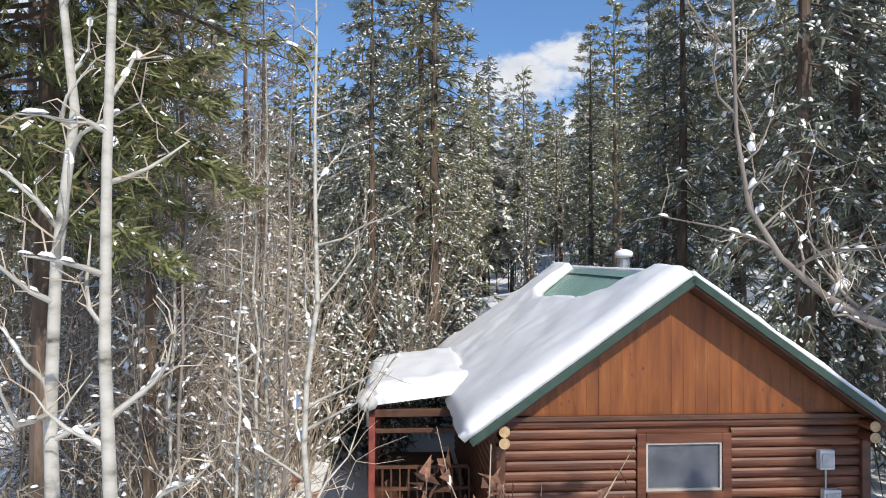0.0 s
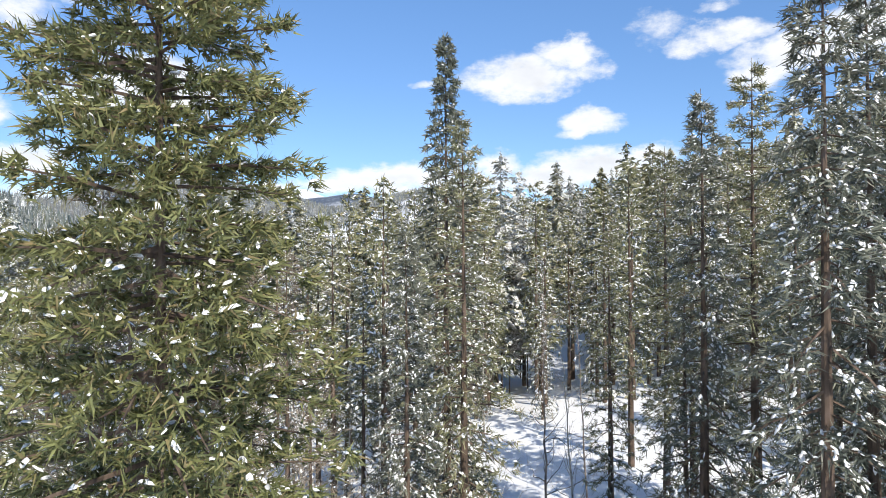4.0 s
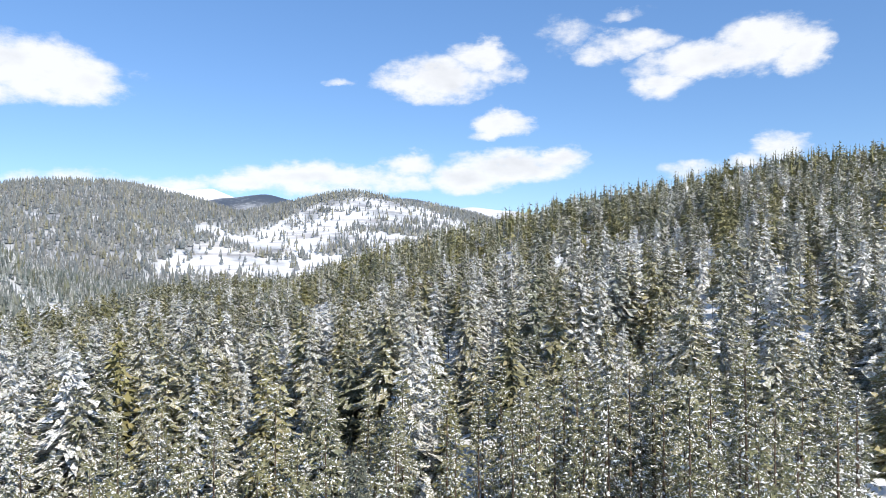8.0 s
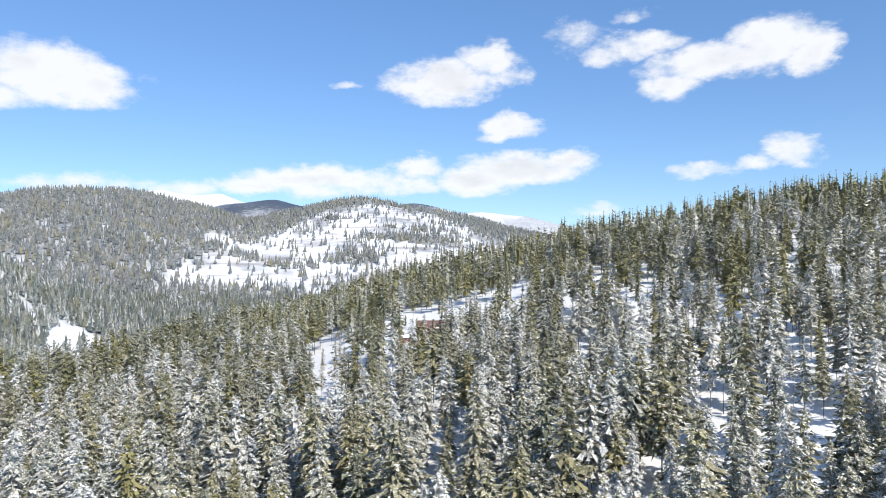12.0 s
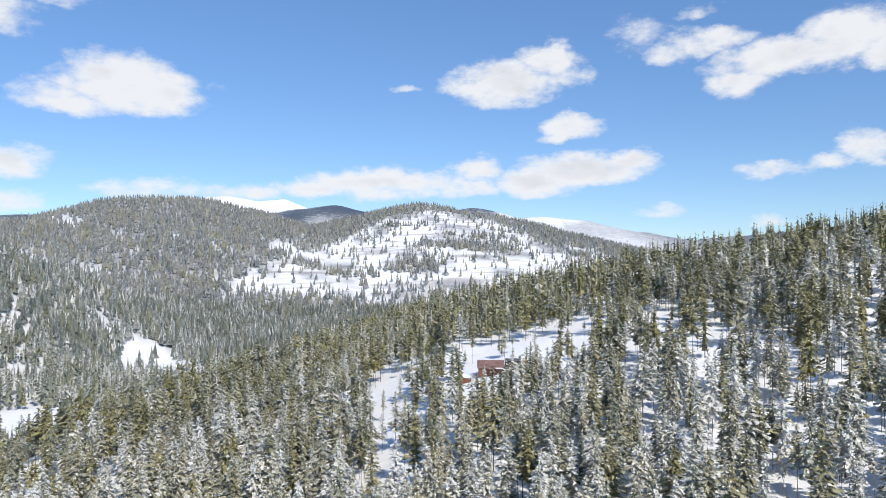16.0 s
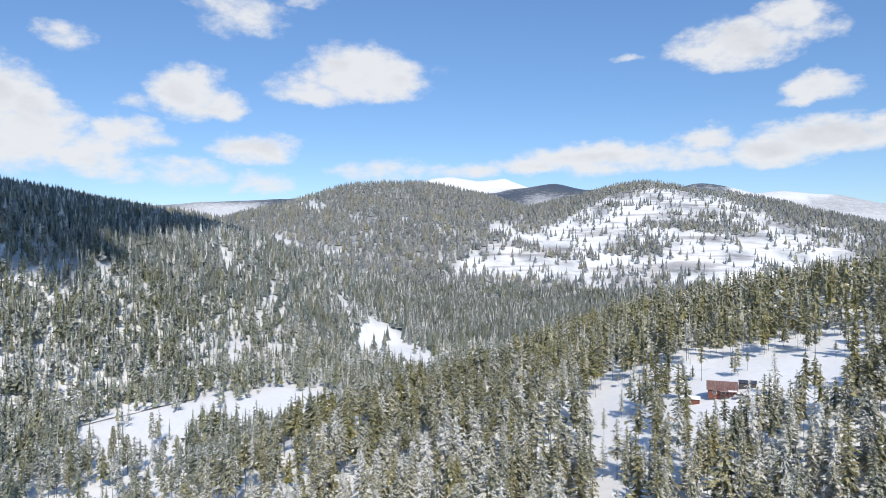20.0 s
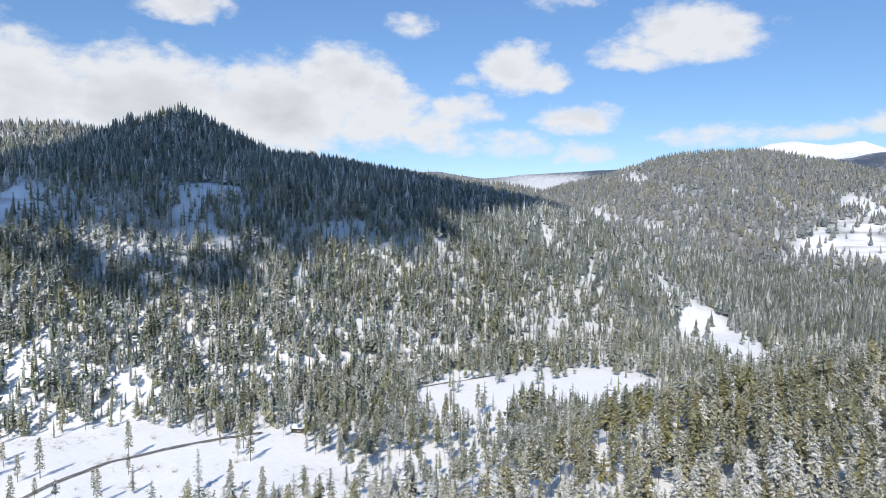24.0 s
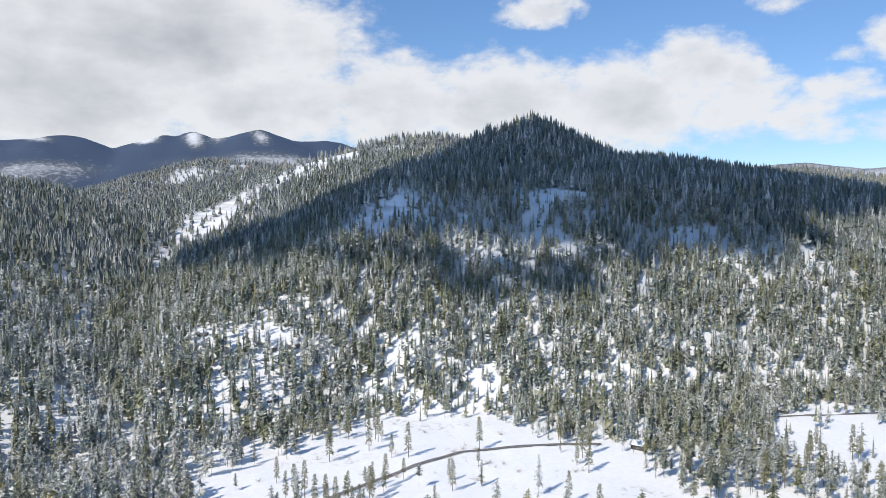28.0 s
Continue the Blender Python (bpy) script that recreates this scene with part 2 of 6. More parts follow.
NEEDLE_HAZE = needles("hill_needles_hazed", (0.092, 0.106, 0.096), (0.168, 0.186, 0.168), (0.16, 0.162, 0.148), 0.21, 1.7)
NEEDLE_MIST = needles("mountain_needles_hazed", (0.168, 0.174, 0.178), (0.222, 0.226, 0.226), (0.22, 0.215, 0.21), 0.14, 0.9)
BARK = simple("pine_bark", [(0.05, 0.035, 0.025), (0.11, 0.075, 0.05), (0.17, 0.12, 0.09)], 6.0, 0.9, bump=0.8, dist=0.02, stretch=(1, 1, 0.25))
ASPEN_BARK = simple("aspen_bark", [(0.06, 0.05, 0.04), (0.33, 0.31, 0.26), (0.46, 0.43, 0.37), (0.52, 0.49, 0.43)], 5.0, 0.75, bump=0.4, dist=0.01, stretch=(0.6, 0.6, 1.6), lo=0.28, hi=0.6)
TWIG = simple("bare_twigs", [(0.34, 0.27, 0.20), (0.58, 0.48, 0.36)], 3.0, 0.85, bump=0, island=0.3)
DEADWOOD = simple("grey_deadwood", [(0.16, 0.13, 0.11), (0.30, 0.26, 0.22)], 5.0, 0.9, bump=0.5, stretch=(1, 1, 0.2))


# ---- mesh helpers ----


def raw_mesh(name, co, tris, mats, index=None, smooth=False):
    """A mesh from arrays: vertices (n, 3), triangles (m, 3), a material number for each triangle."""
    me = bpy.data.meshes.new(name)
    co, tris = np.ascontiguousarray(co, np.float32), np.ascontiguousarray(tris, np.int32)
    me.vertices.add(len(co))
    me.vertices.foreach_set("co", co.ravel())
    me.loops.add(tris.size)
    me.loops.foreach_set("vertex_index", tris.ravel())
    me.polygons.add(len(tris))
    me.polygons.foreach_set("loop_start", np.arange(0, tris.size, 3, dtype=np.int32))
    for m in mats:
        me.materials.append(m)
    if index is not None:
        me.polygons.foreach_set("material_index", np.ascontiguousarray(index, np.int32))
    me.polygons.foreach_set("use_smooth", np.full(len(tris), smooth))
    me.update()
    me.validate()
    return me


def part(name, bm, mat, parent=None, label="", smooth=False):
    """One bmesh as one mesh object, under its thing or part."""
    me = bpy.data.meshes.new(name)
    bm.normal_update()
    for f in bm.faces:
        f.smooth = smooth
    bm.to_mesh(me)
    bm.free()
    me.materials.append(mat)
    ob = new(name, me)
    if parent:
        ob.parent = parent
    if label:
        ob["label"] = label
    return ob


def child(name, me, parent, label=""):
    ob = new(name, me)
    ob.parent = parent
    if label:
        ob["label"] = label
    return ob


def box(bm, x0, x1, y0, y1, z0, z1, bevel=0.0, m=None):
    vs = bmesh.ops.create_cube(bm, size=1.0)["verts"]
    t = Matrix.Translation(((x0 + x1) / 2, (y0 + y1) / 2, (z0 + z1) / 2)) @ Matrix.Diagonal((x1 - x0, y1 - y0, z1 - z0, 1))
    bmesh.ops.transform(bm, matrix=(m @ t) if m else t, verts=vs)
    if bevel:
        es = list({e for v in vs for e in v.link_edges})
        bmesh.ops.bevel(bm, geom=es, offset=bevel, segments=1, affect="EDGES")
    return vs


def rod(bm, a, b, r0, r1=None, n=8):
    a, b = Vector(a), Vector(b)
    d = b - a
    m = Matrix.Translation((a + b) / 2) @ d.to_track_quat("Z", "Y").to_matrix().to_4x4()
    bmesh.ops.create_cone(bm, cap_ends=True, segments=n, radius1=r0, radius2=r0 if r1 is None else r1, depth=d.length, matrix=m)


# ---- the lie of the land ----


def smooth_noise(x, y, scale, seed):
    """Value noise on a plane, about -1 to 1."""
    u, v = np.asarray(x) / scale + seed * 17.3, np.asarray(y) / scale - seed * 9.7
    i, j = np.floor(u).astype(np.int64), np.floor(v).astype(np.int64)
    fu, fv = u - i, v - j
    fu, fv = fu * fu * (3 - 2 * fu), fv * fv * (3 - 2 * fv)

    def h(a, b):
        n = (a * 374761393 + b * 668265263 + seed * 1274126177) & 0xFFFFFFFF
        n = ((n ^ (n >> 13)) * 1103515245) & 0xFFFFFFFF
        return ((n ^ (n >> 16)) & 0xFFFF) / 32767.5 - 1

    return (h(i, j) * (1 - fu) + h(i + 1, j) * fu) * (1 - fv) + (h(i, j + 1) * (1 - fu) + h(i + 1, j + 1) * fu) * fv


# ridge lines: bearing to the left of +y in degrees, metres from the yard, crest height; then slope and roundness
RIDGES = {
    "dark_peak": ([(112.1, 430, -28), (111.3, 445, -21), (107.9, 497, 2), (104.1, 575, 11), (100.8, 625, 34), (96.9, 670, 51), (93.5, 705, 64), (90.7, 728, 78), (87.1, 757, 101), (84.3, 776, 119), (79.7, 802, 133), (76.0, 818, 136), (73.0, 828, 138), (69.5, 843, 135), (65.4, 855, 132), (60.4, 870, 115), (55.3, 890, 105), (51.1, 905, 84), (45.3, 915, 44), (40.5, 905, 18), (34.8, 870, -25)], 0.21, 22, 230, 0.44),
    "dark_summit": ([(87.1, 757, 100), (84.3, 776, 119), (79.7, 802, 142), (76.0, 818, 164), (73.0, 828, 178), (69.5, 843, 156), (65.4, 855, 132), (60.4, 870, 115)], 0.58, 10),
    "white_hill": ([(29.0, 1800, -1), (20.2, 2150, 109), (14.6, 2320, 190), (10.4, 2400, 250), (6.2, 2480, 223), (1.7, 2560, 171), (-5.0, 2660, 89), (-11.1, 2750, 78)], 0.25, 60),
    "snow_plateau": ([(12.0, 3600, 230), (7.9, 3600, 324), (6.2, 3600, 346), (4.2, 3600, 304), (3.2, 3500, 283), (0.7, 3500, 292), (-2.4, 3500, 270), (-7.1, 3500, 210), (-11.2, 3500, 166), (-13.1, 3500, 177), (-16.8, 3500, 197), (-20.9, 3500, 215), (-35.0, 3400, 260)], 0.3, 60),
    "far_left_hill": ([(43.1, 1750, 64), (39.6, 1900, 125), (36.0, 2030, 187), (32.3, 2120, 229), (28.6, 2150, 237), (24.9, 2230, 211), (21.2, 2330, 151), (17.5, 2450, 86)], 0.30, 70),
    "mid_spur": ([(42.6, 1250, 3), (39.6, 1300, 21), (36.9, 1350, 32), (32.8, 1400, 28), (29.5, 1440, 4), (23.5, 1500, -60)], 0.28, 50),
    "blue_hill": ([(26.0, 3700, 230), (22.5, 3700, 318), (19.8, 3700, 347), (17.5, 3700, 363), (14.8, 3700, 336), (13.0, 3700, 305), (8.0, 3700, 230)], 0.3, 80),
    "snow_mountains": ([(32.0, 4500, 330), (28.8, 4500, 438), (27.2, 4500, 471), (25.8, 4500, 478), (23.5, 4500, 448), (22.3, 4500, 458), (21.6, 4500, 469), (20.0, 4500, 409), (14.0, 4500, 330)], 0.42, 15),
    "far_plateau": ([(62.0, 3600, 240), (53.1, 3600, 271), (49.2, 3600, 239), (46.0, 3600, 259), (41.7, 3600, 274), (38.7, 3600, 277), (33.0, 3600, 240)], 0.3, 50),
    "hill_behind": ([(104.0, 800, -20), (102.3, 850, 42), (97.7, 1050, 84), (94.3, 1180, 108), (91.6, 1250, 140), (88.9, 1300, 163), (87.0, 1330, 180), (84.7, 1350, 197), (82.4, 1370, 208), (77.8, 1420, 204), (72.3, 1460, 171), (66.1, 1520, 161), (61.8, 1600, 157), (57.7, 1700, 146), (53.9, 1800, 158), (48.0, 1900, 136)], 0.30, 50),
    "left_hill": ([(128.0, 900, 170), (112.8, 1000, 115), (110.8, 1000, 104), (108.7, 1000, 88), (105.8, 1000, 56), (104.0, 1000, 22), (102.6, 1000, -8)], 0.36, 40),
    "left_middle": ([(114.0, 2300, 90), (104.6, 2300, 134), (101.8, 2300, 177), (98.9, 2300, 217), (95.5, 2300, 216), (91.6, 2300, 199), (84.0, 2300, 150)], 0.3, 50),
    "blue_peaks": ([(130.0, 4400, 420), (118.0, 4400, 450), (112.7, 4400, 455), (110.0, 4400, 492), (107.5, 4400, 482), (105.7, 4400, 430), (103.7, 4400, 471), (102.1, 4400, 510), (101.2, 4400, 467), (99.9, 4400, 523), (98.7, 4400, 489), (97.6, 4400, 497), (96.6, 4400, 475), (95.0, 4400, 560), (93.3, 4400, 501), (92.0, 4400, 482), (89.8, 4400, 491), (88.0, 4400, 457), (82.0, 4400, 380)], 0.42, 15),
}
# the near hillside: for each bearing, how far it runs to its crest and how high that stands
NEAR_AZ = [-180, -120, -90, -60, -40, -21, -15, -7, 1.7, 8.6, 15.6, 18, 22, 30, 38, 46, 60, 80, 100, 130, 180]
NEAR_CREST = [600, 500, 450, 420, 400, 400, 400, 430, 455, 480, 520, 450, 320, 310, 260, 220, 180, 180, 180, 300, 600]
NEAR_TOP = [0, 50, 80, 85, 75, 67, 58, 52, 36.5, 22.7, 0, 2, 5, -4, -6, -14, -14, -14, -12, -8, 0]
FLOOR = -29.0


def at(bearing_deg, r):
    a = radians(bearing_deg)
    return -r * math.sin(a), r * math.cos(a)


def ridge_height(x, y, pts, slope, width, knee=1e6, extra=0.0):
    best = np.full(x.shape, -1e9)
    xyz = [(*at(a, r), z) for a, r, z in pts]
    for (x0, y0, z0), (x1, y1, z1) in zip(xyz[:-1], xyz[1:]):
        dx_, dy_ = x1 - x0, y1 - y0
        t = np.clip(((x - x0) * dx_ + (y - y0) * dy_) / (dx_ * dx_ + dy_ * dy_), 0, 1)
        d = np.hypot(x - x0 - t * dx_, y - y0 - t * dy_)
        best = np.maximum(best, z0 + t * (z1 - z0) - slope * (np.sqrt(d * d + width * width) - width) - extra * np.maximum(d - knee, 0))
    return best


def ground_height(x, y):
    x, y = np.asarray(x, float), np.asarray(y, float)
    r, a = np.hypot(x, y), np.degrees(np.arctan2(-x, y))
    crest = np.interp(a, NEAR_AZ, NEAR_CREST)
    z = np.interp(a, NEAR_AZ, NEAR_TOP) * (np.minimum(r, crest) / crest) ** 1.25
    over = np.maximum(r - crest, 0)
    z = z - 0.32 * (np.sqrt(over * over + 900) - 30)
    floor = FLOOR - 14 * np.clip((r - 550) / 500, 0, 1) + 4 * smooth_noise(x, y, 260, 3) * np.clip((r - 1200) / 600, 0, 1)
    k = 5.0
    z = np.where(r > 150, np.maximum(z, floor) + k * np.exp(-np.abs(z - floor) / k) * 0.35 * np.clip((r - 150) / 100, 0, 1), z)
    rough = np.clip((r - 300) / 500, 0, 1)
    for n, (pts, *form) in RIDGES.items():
        h = ridge_height(x, y, pts, *form)
        if n.startswith("dark"):      # the far side of this ridge falls away steeply
            line = sorted(pts)
            past = r - np.interp(a, [p[0] for p in line], [p[1] for p in line])
            cap = np.interp(a, [p[0] for p in line], [p[2] for p in line]) - 0.17 * np.maximum(-past, 0) - 0.45 * np.maximum(past, 0)
            h = np.where(a > 84, np.minimum(h, cap), h - 0.45 * np.clip((a - 74) / 8, 0, 1) * np.maximum(past, 0))
        z = np.maximum(z, h)
    z = z + rough * (5 * smooth_noise(x, y, 210, 5) + 3 * smooth_noise(x, y, 80, 6)) * np.clip((z - FLOOR) / 60, 0, 1)
    z = z + np.clip(r / 60, 0, 1) * (0.8 * smooth_noise(x, y, 23, 7) + 0.3 * smooth_noise(x, y, 7, 8))
    z = z + np.clip((r - 4050) / 250, 0, 1) * np.clip((a - 84) / 3, 0, 1) * (26 * (0.35 - np.abs(smooth_noise(x, y * 0.3, 150, 41))) + 14 * smooth_noise(x, y * 0.3, 60, 42))
    # level ground round the cabin
    yard = np.exp(-((x - 1.5) ** 2 + (y - 13) ** 2) / 160.0)
    return z * (1 - yard) + (-0.2) * yard


# ---- forest cover ----
# open snow: bearing, metres out, half extents across and outward
MEADOW_AZ, MEADOW_TOP = [45, 52, 60, 64, 68, 74, 78, 83.5, 87, 91, 99, 102], [275, 290, 300, 320, 332, 362, 376, 380, 343, 328, 312, 290]
CLEARINGS = [(50.5, 395, 27, 58), (41, 425, 50, 46), (34.3, 725, 14, 14), (31.6, 655, 25, 82), (29.2, 600, 18, 80), (27.6, 550, 8, 40),
             (14.6, 165, 5, 34), (14.2, 200, 6.5, 44), (13.6, 255, 7, 46), (12.8, 305, 8, 40), (10.8, 212, 6, 16), (4.9, 252, 21, 27), (2.1, 232, 9, 14), (0.2, 276, 22, 17), (-3.5, 268, 13, 12), (6, 305, 24, 11), (-4.2, 358, 18, 12), (-9.8, 251, 13, 13), (-5.1, 210, 6, 12), (-7.6, 163, 5, 10), (38, 1310, 70, 50), (86, 566, 34, 12)]


def face_at(r, a):
    """The open white face of the hill across the valley, 0 to 1."""
    left = np.interp(r, [1290, 1450, 1650, 2000, 2330], [28, 25, 20.5, 16, 12])
    right = np.interp(r, [1500, 1900, 2350], [-8, -1, 4])
    top = np.interp(a, [-1, 4, 7, 11, 14, 18, 23, 28], [2440, 2405, 2400, 2250, 2170, 2030, 1880, 1740])
    return np.clip((r - 1270) / 90, 0, 1) * np.clip((left - a) / 1.5, 0, 1) * np.clip((a - right) / 2, 0, 1) * np.clip((top - r) / 30, 0, 1)


def cover_at(x, y):
    """How thick the forest stands, 0 to 1."""
    r, a = np.hypot(x, y), np.degrees(np.arctan2(-x, y))
    n = smooth_noise(x, y, 60, 11) * 0.5 + smooth_noise(x, y, 18, 12) * 0.5
    c = np.clip(0.9 + 0.6 * n, 0.1, 1)
    # the white hill's open face, with belts of trees across it
    open_face = face_at(r, a)
    belts = np.clip(smooth_noise(x, y * 2.0, 150, 13) * 1.9 - 0.55, 0, 0.8)
    c = c * (1 - open_face) + open_face * (0.10 + belts)
    # bare upper slopes
    pale = np.exp(-(((a - 85.2) / 6) ** 2 + ((r - 582) / 55) ** 2)) * np.clip(0.9 + 0.5 * smooth_noise(x, y, 28, 25), 0, 1)
    pale2 = np.exp(-(((a - 95) / 5.5) ** 2 + ((r - 425) / 50) ** 2)) * np.clip(0.75 + 0.9 * smooth_noise(x, y, 22, 24), 0, 1)
    brow = np.interp(a, [87.0, 88.9, 91.6, 94.3, 97.7, 102.3], [1330, 1300, 1250, 1180, 1050, 850])
    pale3 = np.clip((a - 86) / 2, 0, 1) * np.clip((104 - a) / 2, 0, 1) * np.clip(1.6 - np.abs(r - brow + 50) / 75 + 0.5 * smooth_noise(x, y, 70, 26), 0, 1)
    pale4 = np.exp(-(((a - 68) / 15) ** 2 + ((r - 610) / 95) ** 2)) * np.clip(0.35 + 1.4 * smooth_noise(x, y, 34, 23), 0, 1)
    c = c * (1 - 0.92 * pale) * (1 - 0.85 * pale4) * (1 - 0.8 * pale2) * (1 - np.clip(1.3 * pale3, 0, 0.9))
    patch = np.clip(smooth_noise(x, y, 75, 21) * 1.6 - 0.55, 0, 0.6) * np.clip((r - 500) / 200, 0, 1)
    c = c * (1 - patch)
    gaps = np.clip(smooth_noise(x, y, 120, 61) * 1.8 + smooth_noise(x, y, 45, 62) * 0.8 - 0.75, 0, 1) * np.clip((r - 1000) / 200, 0, 1)
    c = c * (1 - 0.85 * gaps)
    # the near hillside is an open wood with snow between the clumps
    glade = np.clip(0.62 + 1.5 * smooth_noise(x, y, 26, 27) + 0.6 * smooth_noise(x, y, 9, 28), 0.38, 1)
    c = np.where((a < 20) & (r > 130) & (r < 360), c * (1 - np.clip((20 - a) / 6, 0, 1) * np.clip((r - 130) / 50, 0, 1) * np.clip((360 - r) / 40, 0, 1) * (1 - glade)), c)
    # the open meadow beside the road, with thin woods above it
    edge_ = np.interp(a, MEADOW_AZ, MEADOW_TOP) + 16 * smooth_noise(x, y, 30, 17) + 9 * smooth_noise(x, y, 9, 18)
    beside = np.clip((a - 45) / 4, 0, 1) * np.clip((101 - a) / 3, 0, 1) * (r > 215)
    c = c * (1 - beside * np.where(r < edge_, np.where(a > 61, 0.985, 0.8), np.clip(0.6 - (r - edge_) / 130, 0, 0.6)))
    for ba, br, wa, wr in CLEARINGS:
        cx, cy = at(ba, br)
        ux, uy = cx / br, cy / br
        along, across = (x - cx) * ux + (y - cy) * uy, (x - cx) * uy - (y - cy) * ux
        small = wa < 10
        e = (along / wr) ** 2 + (across / wa) ** 2 + (0.9 if small else 0.4) * smooth_noise(x, y, 14 if small else 25, 15)
        c = c * np.where(e < 1, 0.3 if small else (0.12 if ba < 8 else 0.03), np.clip((e - 1) * 3, 0.15, 1))
    # nothing grows on the red cabin's plot
    c = np.where((np.abs(a - 4.9) < 1.9) & (r > 224) & (r < 270), 0.0, c)
    return c


# ---- ground: one sheet out to the horizon ----
az_list = np.radians(np.concatenate([np.arange(-180, -45, 5.0), np.arange(-45, 130, 0.4), np.arange(130, 180, 5.0)]))
r_list = np.concatenate([[0.5], 2.0 * 1.04 ** np.arange(0, 200)])
r_list = np.unique(np.concatenate([r_list[r_list < 4890], [2150.0, 2400.0, 3500.0, 3600.0, 3700.0, 4400.0, 4500.0, 4900.0]]))
AA, RR = np.meshgrid(az_list, r_list, indexing="ij")
GX, GY = -RR * np.sin(AA), RR * np.cos(AA)
GZ = ground_height(GX, GY)
na, nr = AA.shape
ii, jj = np.meshgrid(np.arange(na), np.arange(nr - 1), indexing="ij")
i2 = (ii + 1) % na
q = np.stack([ii * nr + jj, ii * nr + jj + 1, i2 * nr + jj + 1, i2 * nr + jj], -1).reshape(-1, 4)
tris = np.concatenate([q[:, [0, 2, 1]], q[:, [0, 3, 2]]])
# the hole in the middle is closed by a fan
co = np.concatenate([np.stack([GX, GY, GZ], -1).reshape(-1, 3), [[0, 0, float(GZ[:, 0].mean())]]])
mid = na * nr
fan = np.stack([np.full(na, mid), ((np.arange(na) + 1) % na) * nr, np.arange(na) * nr], -1)
tris = np.concatenate([tris, fan])


def ground_material():
    m, nt, b = material("snowy_ground", 0.6)
    f1, f2 = noise_fac(nt, 0.012, 8, 0.62), noise_fac(nt, 0.35, 5, 0.6)
    snow = ramped(nt, f2, 0.35, 0.65, [(0.85, 0.85, 0.85), (0.92, 0.915, 0.9)])
    brush = ramped(nt, f1, 0.58, 0.66, [(0, 0, 0), (1, 1, 1)])
    fine = ramped(nt, f2, 0.52, 0.60, [(0, 0, 0), (0.55, 0.55, 0.55)])
    fac = mixed(nt, 1.0, brush, fine, "MULTIPLY")
    c = mixed(nt, fac, snow, (0.24, 0.2, 0.16))
    # brushy terraces along the open hill face
    face_ = nt.nodes.new("ShaderNodeAttribute")
    face_.attribute_name = "open_face"
    terrace = ramped(nt, noise_fac(nt, 1.0, 5, 0.65, (0.006, 0.006, 0.085)), 0.50, 0.60, [(0, 0, 0), (0.62, 0.62, 0.62)])
    c = mixed(nt, mixed(nt, 1.0, terrace, face_.outputs["Fac"], "MULTIPLY"), c, (0.33, 0.29, 0.27))
    # far woods too small to tell apart, and painted shade between nearer trees
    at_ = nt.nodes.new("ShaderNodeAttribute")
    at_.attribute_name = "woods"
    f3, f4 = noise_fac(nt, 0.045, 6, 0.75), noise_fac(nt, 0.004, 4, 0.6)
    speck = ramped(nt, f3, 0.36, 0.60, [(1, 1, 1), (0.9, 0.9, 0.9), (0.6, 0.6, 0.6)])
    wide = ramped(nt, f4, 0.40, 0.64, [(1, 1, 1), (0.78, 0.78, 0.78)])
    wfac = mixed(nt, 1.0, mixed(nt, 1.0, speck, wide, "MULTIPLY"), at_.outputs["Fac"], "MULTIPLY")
    # the farthest woods turn bluer: haze put into their colour
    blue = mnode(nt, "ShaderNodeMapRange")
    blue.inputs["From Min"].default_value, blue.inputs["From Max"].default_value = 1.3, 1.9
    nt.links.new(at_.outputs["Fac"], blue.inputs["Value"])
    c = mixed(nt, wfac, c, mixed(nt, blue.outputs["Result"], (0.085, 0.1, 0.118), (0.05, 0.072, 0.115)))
    nt.links.new(c, b.inputs["Base Color"])
    bumped(nt, b, f2, 0.4, 0.3)
    return m


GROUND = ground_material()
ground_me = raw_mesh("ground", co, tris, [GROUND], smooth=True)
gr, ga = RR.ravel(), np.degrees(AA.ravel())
# beyond 330 m the forest's ground is coloured darker, in place of shade
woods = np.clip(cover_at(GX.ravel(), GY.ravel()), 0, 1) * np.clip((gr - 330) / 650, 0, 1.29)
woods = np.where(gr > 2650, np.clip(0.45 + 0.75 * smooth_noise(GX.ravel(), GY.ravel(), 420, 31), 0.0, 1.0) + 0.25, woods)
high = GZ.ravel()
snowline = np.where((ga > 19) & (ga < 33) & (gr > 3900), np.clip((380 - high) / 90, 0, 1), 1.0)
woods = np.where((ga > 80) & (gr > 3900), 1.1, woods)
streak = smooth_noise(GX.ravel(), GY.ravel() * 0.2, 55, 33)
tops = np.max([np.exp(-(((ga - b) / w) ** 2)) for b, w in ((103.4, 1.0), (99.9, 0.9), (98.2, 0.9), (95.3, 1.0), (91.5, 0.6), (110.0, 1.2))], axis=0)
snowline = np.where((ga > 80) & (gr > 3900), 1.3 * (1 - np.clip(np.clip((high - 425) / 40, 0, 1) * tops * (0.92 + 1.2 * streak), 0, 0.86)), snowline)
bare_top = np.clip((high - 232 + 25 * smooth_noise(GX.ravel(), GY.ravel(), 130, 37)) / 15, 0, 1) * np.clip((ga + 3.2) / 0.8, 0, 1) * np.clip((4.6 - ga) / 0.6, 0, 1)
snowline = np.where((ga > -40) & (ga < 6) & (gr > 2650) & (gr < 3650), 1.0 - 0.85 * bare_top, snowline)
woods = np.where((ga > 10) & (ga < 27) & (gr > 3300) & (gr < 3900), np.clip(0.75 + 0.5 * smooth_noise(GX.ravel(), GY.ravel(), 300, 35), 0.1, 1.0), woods)
